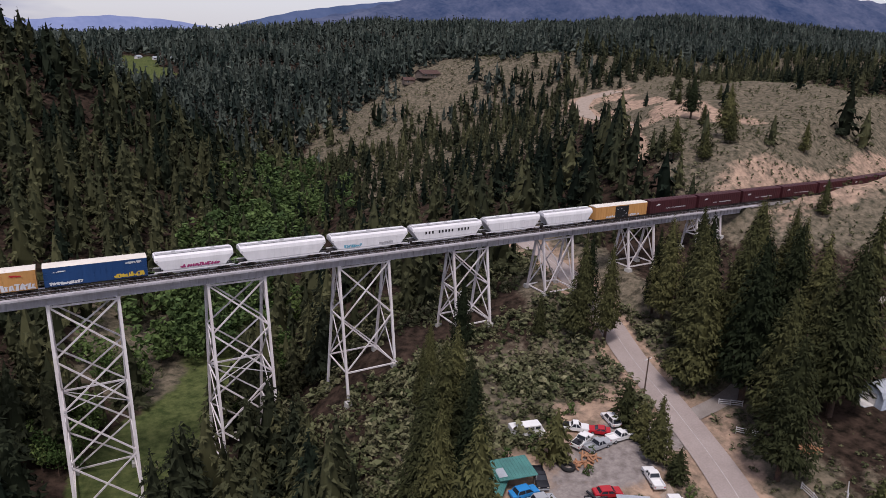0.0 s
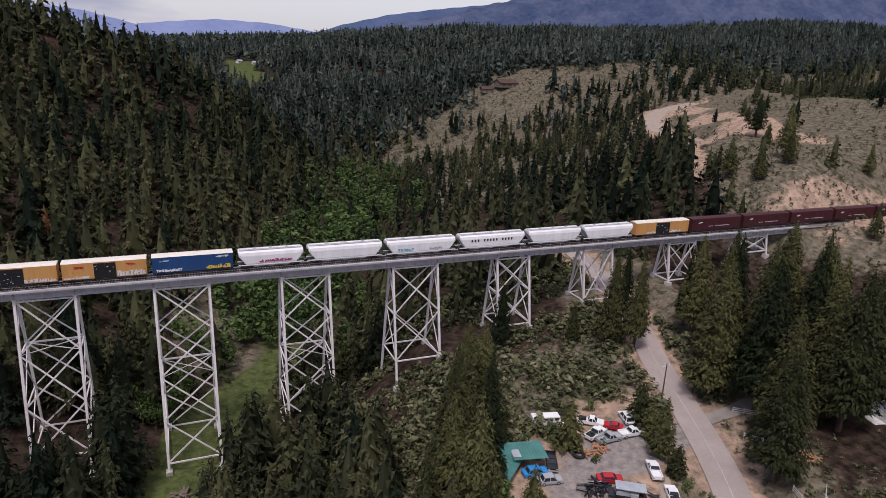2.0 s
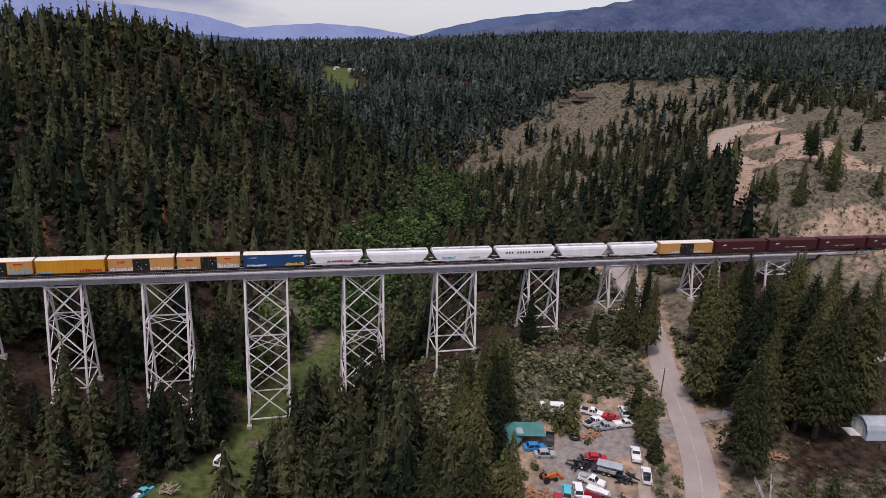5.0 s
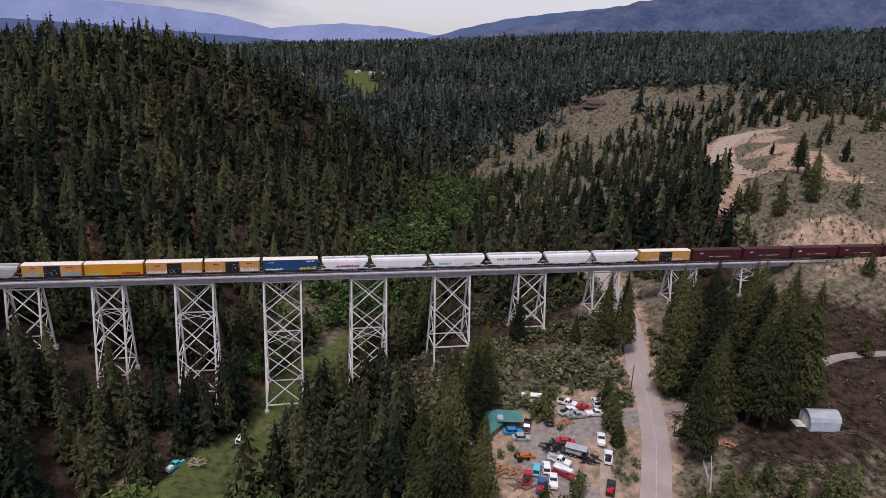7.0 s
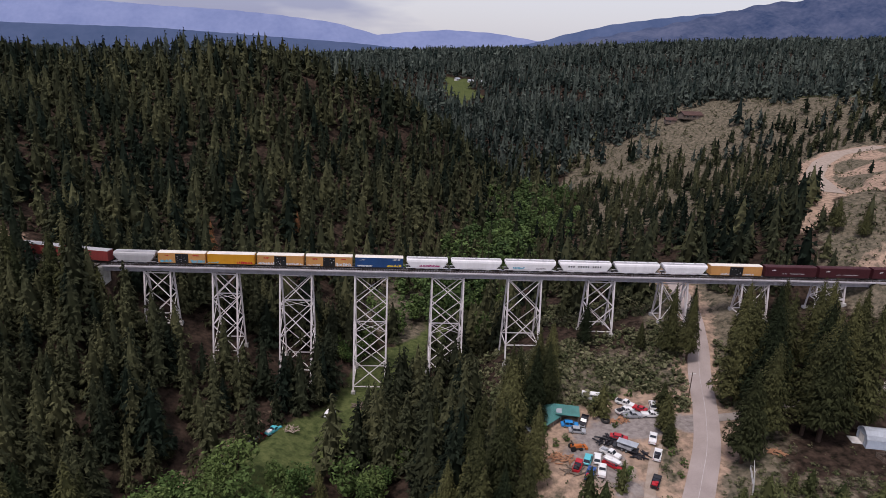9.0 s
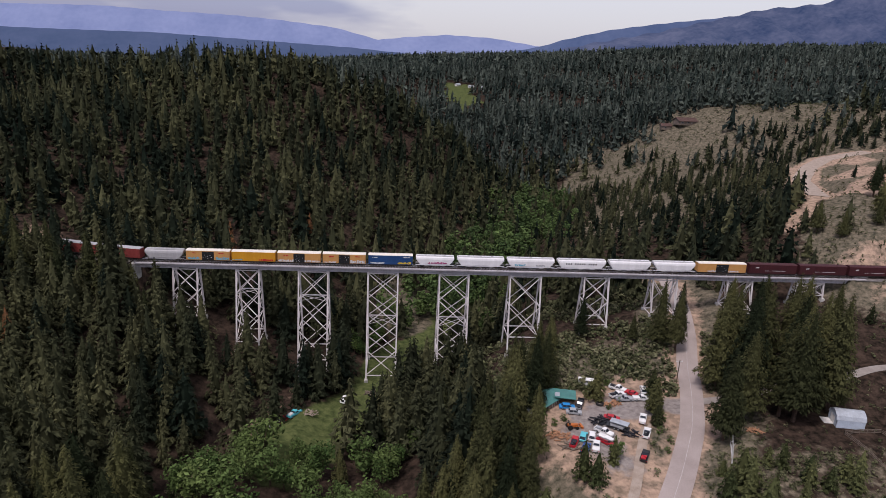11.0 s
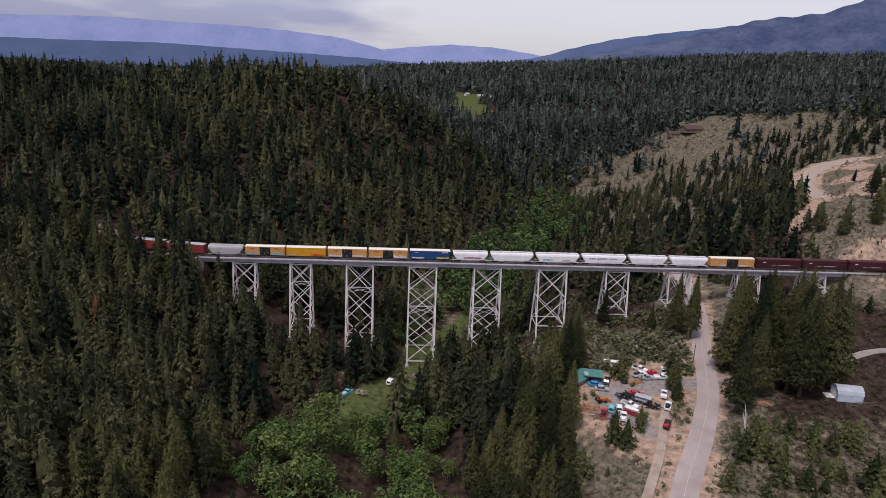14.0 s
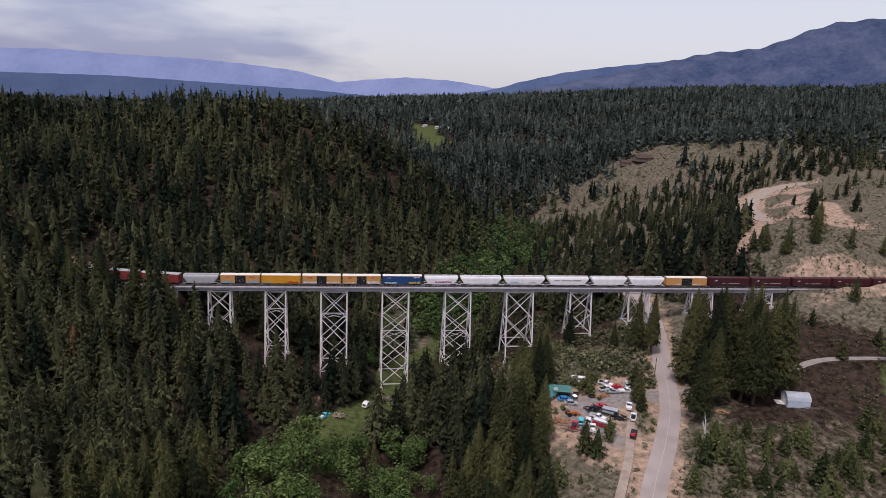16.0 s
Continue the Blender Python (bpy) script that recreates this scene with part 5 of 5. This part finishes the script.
def boat(x, y, z, heading):
    t = thing("boat", "small white open boat", "boat")
    n, rings = 9, []
    for k in range(n):
        u = k / (n - 1)
        half = 0.95 * (1 - max(0, u - 0.45) ** 2 * 3.2)
        rings.append([(u * 5 - 2.5, -half, 0.8 + 0.2 * u), (u * 5 - 2.5, -half * 0.6, 0.1 + 0.3 * u ** 3), (u * 5 - 2.5, half * 0.6, 0.1 + 0.3 * u ** 3), (u * 5 - 2.5, half, 0.8 + 0.2 * u)])
    pts = [p for r in rings for p in r]
    f = [(4 * k + i, 4 * k + i + 1, 4 * k + 5 + i, 4 * k + 4 + i) for k in range(n - 1) for i in range(3)] + [(0, 1, 2, 3), (4 * n - 1, 4 * n - 2, 4 * n - 3, 4 * n - 4)]
    part("hull", Shape().add(pts, f), CAR_WHITE, t)
    part("deck", Shape().box((0.9, 0, 0.9), (2.2, 1.5, 0.06)), CAR_WHITE, t)
    t.matrix_basis = pose(x, y, z, 0, 0, heading)


boat(69.4, -71.0, float(ground(69.4, -71.0)) + 1.18, -48)


def trailer(x, y, heading):
    t = thing("flat_trailer", "dark flat-roofed trailer heaped with junk", "trailer")
    part("deck", Shape().box((0, 0, 0.7), (6.5, 2.4, 0.18)), CAR_BLACK, t)
    part("roof", Shape().box((0.4, 0, 2.3), (5.2, 2.5, 0.1)), TIN, t, "grey sheet roof")
    for i in (-1, 1):
        for j in (-1, 1):
            part("post", Shape().beam((0.4 + i * 2.5, j * 1.1, 0.79), (0.4 + i * 2.5, j * 1.1, 2.25), 0.1, 0.1), CAR_BLACK, t)
    part("load", Shape().box((-0.6, 0.1, 1.2), (3.2, 1.8, 0.8), pose(0, 0, 0, 0, 4, 8)).box((1.4, -0.2, 1.1), (1.3, 1.5, 0.6), pose(0, 0, 0, 0, -5, -12)), CAR_GREY, t)
    wheels(t, (-0.6, 0.5), 2.3, 0.4)
    settle(t, x, y, heading)


trailer(74.8, -64.6, -24)


def tractor(x, y, heading):
    t = thing("tractor", "orange tractor with a front loader", "tractor")
    part("body", Shape().box((0.7, 0, 1.0), (2.0, 0.8, 0.8)).box((-0.7, 0, 1.1), (1.0, 1.2, 0.7)), ORANGE, t)
    part("cab_frame", Shape().beam((-1.1, -0.5, 1.4), (-1.1, -0.5, 2.5), 0.1, 0.1).beam((-1.1, 0.5, 1.4), (-1.1, 0.5, 2.5), 0.1, 0.1).beam((-1.1, -0.6, 2.5), (-1.1, 0.6, 2.5), 0.1, 0.1).box((-0.8, 0, 1.6), (0.5, 0.5, 0.3)), CAR_BLACK, t)
    part("loader", Shape().beam((-0.2, -0.7, 1.2), (2.6, -0.7, 0.7), 0.15, 0.2).beam((-0.2, 0.7, 1.2), (2.6, 0.7, 0.7), 0.15, 0.2).box((2.9, 0, 0.5), (0.6, 1.9, 0.6)), ORANGE, t)
    for x0, r in ((-0.9, 0.75), (1.3, 0.48)):
        for s in (-1, 1):
            part("wheel", Shape().wheel((x0, s * 0.85, r), r, 0.4, 14), RUBBER, t)
    settle(t, x, y, heading)


tractor(61.6, -64.2, 20)


def heap(name, x, y, label, category, mat, n, reach, size, seed):
    rnd, t = random.Random(seed), thing(name, label, category)
    z = float(ground(x, y))
    for i in range(n):
        a, r = rnd.uniform(0, 6.28), reach * math.sqrt(rnd.random())
        px, py = r * math.cos(a), r * math.sin(a) * 0.7
        pz = size * 0.35 + (1 - r / reach) * size * 1.3 * rnd.random()
        d = Vector((rnd.uniform(-1, 1), rnd.uniform(-1, 1), rnd.uniform(-0.12, 0.12))).normalized() * size * rnd.uniform(0.8, 1.8)
        p = Vector((px, py, pz))
        part("log", Shape().taper(p - d, p + d, size * 0.22, size * 0.18, 6), mat, t)
    t.matrix_basis = pose(x, y, z)


heap("wood_pile", 77.2, -51.6, "heap of tan cut timber and scrap", "wood pile", LOGS, 26, 2.6, 0.8, 1)
heap("wood_pile", 112.9, -69.3, "heap of orange split firewood under the pines", "wood pile", LOGS, 40, 2.2, 0.55, 2)
heap("wood_pile", 56.5, -68.2, "heap of pale scrap timber at the yard's edge", "wood pile", LOGS, 30, 3.6, 0.8, 3)
heap("log_pile", 2.6, -14.4, "stack of pale grey logs on the meadow", "log pile", BOARD, 18, 1.9, 1.0, 4)
heap("scrap_heap", 71.0, -60.8, "dark heap of metal scrap among the cars", "scrap heap", CAR_BLACK, 30, 3.0, 0.9, 5)
heap("scrap_heap", 78.0, -66.6, "dark heap of scrap beside the trailer", "scrap heap", CAR_BLACK, 24, 2.4, 0.8, 6)
heap("scrap_heap", 58.6, -73.2, "heap of grey and brown scrap by the row of cars", "scrap heap", BOARD, 24, 2.8, 0.8, 7)
heap("scrap_heap", -36, -45, "heap of pale scrap beside the dirt track", "scrap heap", TIN, 20, 2.6, 0.9, 8)
heap("wood_pile", -17.5, -33.5, "heap of pale timber beside the dirt track", "wood pile", DIRT_LANE, 34, 3.0, 0.6, 9)


def ring_tyre(x, y):
    s, n = Shape(), 18
    pts = [((1.0 + 0.35 * math.cos(b)) * math.cos(a), (1.0 + 0.35 * math.cos(b)) * math.sin(a), 0.33 + 0.35 * math.sin(b)) for a in (2 * math.pi * i / n for i in range(n)) for b in (2 * math.pi * j / 8 for j in range(8))]
    s.add(pts, [(8 * i + j, 8 * ((i + 1) % n) + j, 8 * ((i + 1) % n) + (j + 1) % 8, 8 * i + (j + 1) % 8) for i in range(n) for j in range(8)])
    ob = tagged(new("rubber_ring", s.mesh("rubber_ring", RUBBER)), "large black tractor tyre lying flat", "tyre")
    ob.matrix_basis = pose(x, y, float(ground(x, y)))


ring_tyre(73.6, -51.4)


def gable(name, x, y, turn, L, W, wall, rise, wall_mat, roof_mat, label, category, eave=0.4, ribs=0.6, openings=()):
    """A small building: four walls with thickness, a pitched roof with ribs, doors and windows."""
    t = thing(name, label, category)
    for s in (-1, 1):
        part("wall", Shape().box((0, s * (W / 2 - 0.08), wall / 2 - 0.4), (L, 0.16, wall + 0.8)), wall_mat, t)
        part("wall", Shape().sweep([(-W / 2 + 0.17, -0.8), (W / 2 - 0.17, -0.8), (W / 2 - 0.17, wall - 0.02), (0, wall + rise - 0.12), (-W / 2 + 0.17, wall - 0.02)], s * (L / 2 - 0.16), s * L / 2, True), wall_mat, t)
        r = Shape()
        r.add([(i * (L / 2 + eave), s * (W / 2 + eave), wall - rise * eave / (W / 2) + dz) for i in (-1, 1) for dz in (0.02, 0.12)] + [(i * (L / 2 + eave), 0, wall + rise + dz) for i in (-1, 1) for dz in (0.02, 0.12)],
              [(0, 2, 6, 4), (1, 5, 7, 3), (0, 1, 3, 2), (4, 6, 7, 5), (0, 4, 5, 1), (2, 3, 7, 6)])
        n = int((L + 2 * eave) / ribs)
        for i in range(n + 1):
            xr = -L / 2 - eave + i * ribs
            r.beam((xr, s * (W / 2 + eave), wall - rise * eave / (W / 2) + 0.14), (xr, 0, wall + rise + 0.14), 0.05, 0.05)
        part("roof", r, roof_mat, t)
    for kind, px, side, w, h, z in openings:
        y0 = side * (W / 2 + 0.01)
        o = part(kind, Shape().box((px, y0, z), (w, 0.06, h)), GLASS if kind == "window" else BOARD, t)
        part("frame", Shape().box((px - w / 2, y0, z), (0.1, 0.1, h + 0.1)).box((px + w / 2, y0, z), (0.1, 0.1, h + 0.1)).box((px, y0, z + h / 2), (w, 0.1, 0.1)), FENCE_WHITE, o)
    t.matrix_basis = pose(x, y, float(ground(x, y)), 0, 0, turn)
    return t


gable("cabin", 56.0, -51.2, 42, 8.5, 6.0, 2.6, 1.7, BOARD, TEAL_ROOF, "weathered cabin with a teal metal roof", "house", 0.5, 0.6, (("window", -2, -1, 1.2, 1.1, 1.6), ("door", 1, -1, 1.0, 2.0, 1.0), ("window", 3, -1, 1.0, 1.0, 1.6)))
gable("lean_to", 51.4, -54.4, 42, 3.4, 2.8, 2.0, 0.5, BOARD, TIN, "small lean-to with a pale sheet roof", "shed", 0.3)


def carport(x, y, turn):
    t = thing("carport", "open carport with a flat teal metal roof", "carport")
    r = Shape().box((0, 0, 2.9), (6.6, 5.2, 0.12), pose(0, 0, 0, 3, 0, 0))
    for i in range(12):
        r.box((-3.2 + i * 0.58, 0, 2.98), (0.05, 5.2, 0.05), pose(0, 0, 0, 3, 0, 0))
    part("roof", r, TEAL_ROOF, t)
    part("roof_sheet", Shape().box((-2.4, -0.8, 3.03), (1.5, 2.2, 0.03), pose(0, 0, 0, 3, 0, 0)), TIN, t, "pale metal patch")
    for i in (-1, 1):
        for j in (-1, 1):
            part("post", Shape().beam((i * 3, j * 2.3, -0.3), (i * 3, j * 2.3, 2.85 + j * 0.12), 0.14, 0.14), BOARD, t)
    part("back_wall", Shape().box((0, 2.4, 1.3), (6.2, 0.12, 2.8)), BOARD, t)
    t.matrix_basis = pose(x, y, float(ground(x, y)), 0, 0, turn)


carport(62.8, -50.0, -12)


def barn(x, y, turn):
    """A small gambrel-roofed barn of pale sheet."""
    t = thing("barn", "small pale blue barn with a rounded metal roof", "barn")
    L, W = 7.6, 5.6
    prof = [(-W / 2, 2.2), (-W / 2 + 0.5, 3.3), (-W / 2 + 1.7, 4.1), (0, 4.45), (W / 2 - 1.7, 4.1), (W / 2 - 0.5, 3.3), (W / 2, 2.2)]
    for s in (-1, 1):
        part("end_wall", Shape().sweep([(-W / 2, -0.6), (W / 2, -0.6)] + prof[::-1], s * (L / 2 - 0.1), s * L / 2, True), PALE_WALL, t)
        part("side_wall", Shape().box((0, s * (W / 2 - 0.06), 0.8), (L - 0.22, 0.12, 2.8)), PALE_WALL, t)
    r = Shape()
    for a, b in zip(prof, prof[1:]):
        r.add([(i * (L / 2 + 0.25), p[0], p[1] + d) for i in (-1, 1) for p in (a, b) for d in (0.02, 0.1)], [(0, 4, 6, 2), (1, 3, 7, 5), (0, 1, 5, 4), (2, 6, 7, 3), (0, 2, 3, 1), (4, 5, 7, 6)])
        for i in range(10):
            xr = -L / 2 + i * L / 9
            r.beam((xr, a[0], a[1] + 0.11), (xr, b[0], b[1] + 0.11), 0.05, 0.05)
    part("roof", r, TIN, t)
    part("door", Shape().box((-L / 2 - 0.04, 0, 1.2), (0.08, 2.6, 2.5)), FENCE_WHITE, t, "white barn door")
    part("door_frame", Shape().box((-L / 2 - 0.06, -1.38, 1.25), (0.1, 0.15, 2.6)).box((-L / 2 - 0.06, 1.38, 1.25), (0.1, 0.15, 2.6)).box((-L / 2 - 0.06, 0, 2.58), (0.1, 2.9, 0.15)), TIN, t)
    part("ramp", Shape().box((-L / 2 - 1.4, 0.4, 0.12), (2.6, 3.4, 0.14)), FENCE_WHITE, t, "pale concrete apron")
    t.matrix_basis = pose(x, y, float(ground(x, y)), 0, 0, turn)


barn(141.5, -66.8, -12)


def fence(points, mat, height, rails, label, group, gap=2.4):
    t = thing("rail_fence", label, "fence", group)
    for (ax, ay), (bx, by) in zip(points, points[1:]):
        n = max(1, round(math.hypot(bx - ax, by - ay) / gap))
        ps = []
        for i in range(n + 1):
            x, y = ax + (bx - ax) * i / n, ay + (by - ay) * i / n
            z = float(ground(x, y))
            ps.append((x, y, z))
            part("post", Shape().beam((x, y, z - 0.3), (x, y, z + height + 0.08), 0.13, 0.13), mat, t)
        for a, b in zip(ps, ps[1:]):
            for k in range(rails):
                h = height * (k + 0.6) / (rails - 0.1) if rails > 1 else height
                part("rail", Shape().beam((a[0], a[1], a[2] + h), (b[0], b[1], b[2] + h), 0.06, 0.16), mat, t)


fence(((113.6, -50.2), (116.6, -53.4)), FENCE_WHITE, 1.2, 3, "short white board fence beside the driveway", "white fences")
fence(((109.0, -57.8), (110.6, -61.0)), FENCE_WHITE, 1.2, 3, "short white board fence beside the road", "white fences")
fence(((103.6, -74.0), (101.4, -79.2)), FENCE_WHITE, 1.2, 3, "short white board fence beside the road", "white fences")
fence(((119, -44), (124, -41.5)), FENCE_WHITE, 1.2, 3, "short white board fence under the pines", "white fences")
fence(((137.5, -72.0), (149.0, -71.5), (151.0, -81), (150, -88.0), (139.5, -87.0), (137.5, -72.0)), BOARD, 1.35, 3, "dark timber corral fence beside the barn", "corral")


def utility_pole(x, y, h):
    t = thing("utility_pole", "brown timber utility pole with a crossarm", "utility pole")
    part("shaft", Shape().taper((0, 0, -0.4), (0, 0, h), 0.17, 0.11, 9), BARK, t)
    part("crossarm", Shape().box((0, 0.13, h - 0.6), (2.4, 0.1, 0.12)), FENCE_WHITE, t)
    for i in (-1.05, -0.4, 0.4, 1.05):
        part("insulator", Shape().wheel((i, 0.13, h - 0.46), 0.05, 0.16, 8, "z"), CAR_WHITE, t)
    t.matrix_basis = pose(x, y, float(ground(x, y)), 0, 0, 8)


utility_pole(101.4, -41.8, 9.5)

dead = thing("dead_tree", "bare bleached dead trunk leaning beside the road", "dead tree")
part("trunk", Shape().taper((0, 0, -0.3), (-0.5, 0.1, 5), 0.22, 0.16, 8).taper((-0.5, 0.1, 5), (-1.3, 0.2, 9.5), 0.16, 0.05, 8), FENCE_WHITE, dead)
part("branch", Shape().taper((-0.7, 0.1, 6), (-0.1, 0.3, 7.0), 0.06, 0.02, 6).taper((-0.9, 0.1, 7.4), (-1.8, 0.2, 8.0), 0.05, 0.02, 6), FENCE_WHITE, dead)
dead.matrix_basis = pose(99.6, -83, float(ground(99.6, -83)))


def camper(x, y, heading):
    t = thing("camping_trailer", "small rounded white camping trailer on the meadow", "caravan")
    n = 10
    prof = [(1.9 * math.cos(math.pi * i / n), 0.55 + 1.75 * math.sin(math.pi * i / n) ** 0.7) for i in range(n + 1)]
    part("body", Shape().sweep(prof, -1.0, 1.0), CAR_WHITE, t)
    for s in (-1, 1):
        part("window", Shape().box((0.3, s * 1.01, 1.5), (1.1, 0.03, 0.6)), GLASS, t)
    part("rear_window", Shape().box((-1.7, 0, 1.45), (0.3, 1.3, 0.6)), GLASS, t)
    part("hitch", Shape().beam((1.7, 0, 0.5), (2.9, 0, 0.45), 0.1, 0.1), DARK, t)
    wheels(t, (0,), 2.0, 0.32)
    settle(t, x, y, heading)


camper(-6.3, -22.4, 60)

# ---- houses far off ----
ROOF_BROWN = material("brown_shingle_roof", (0.10, 0.055, 0.045), 0.85, (0.06, 0.035, 0.03), 0.6, 8)
gable("hill_house", 274, 369, 12, 19, 10, 3.2, 2.6, BOARD, ROOF_BROWN, "brown house with a low pitched roof on the bare hill", "house", 0.8, 1.2, (("window", -6, -1, 2.0, 1.3, 1.7), ("window", 0, -1, 2.0, 1.3, 1.7), ("door", 4, -1, 1.0, 2.1, 1.05)))
gable("hill_house", 258, 373, -10, 9, 7, 3.0, 2.0, BOARD, ROOF_BROWN, "small brown outbuilding beside the hill house", "house", 0.6, 1.2, (("window", -1, -1, 1.6, 1.2, 1.6),))
for x, y, turn in ((132, 925, 15), (150, 880, -20), (112, 960, 40)):
    gable("far_house", x, y, turn, 9, 6, 3.0, 1.8, FENCE_WHITE, TIN, "small white house in the far clearing", "house", 0.6, 2.0, (("window", -3, -1, 2.0, 1.4, 1.8), ("door", 2, -1, 1.0, 2.1, 1.05)))
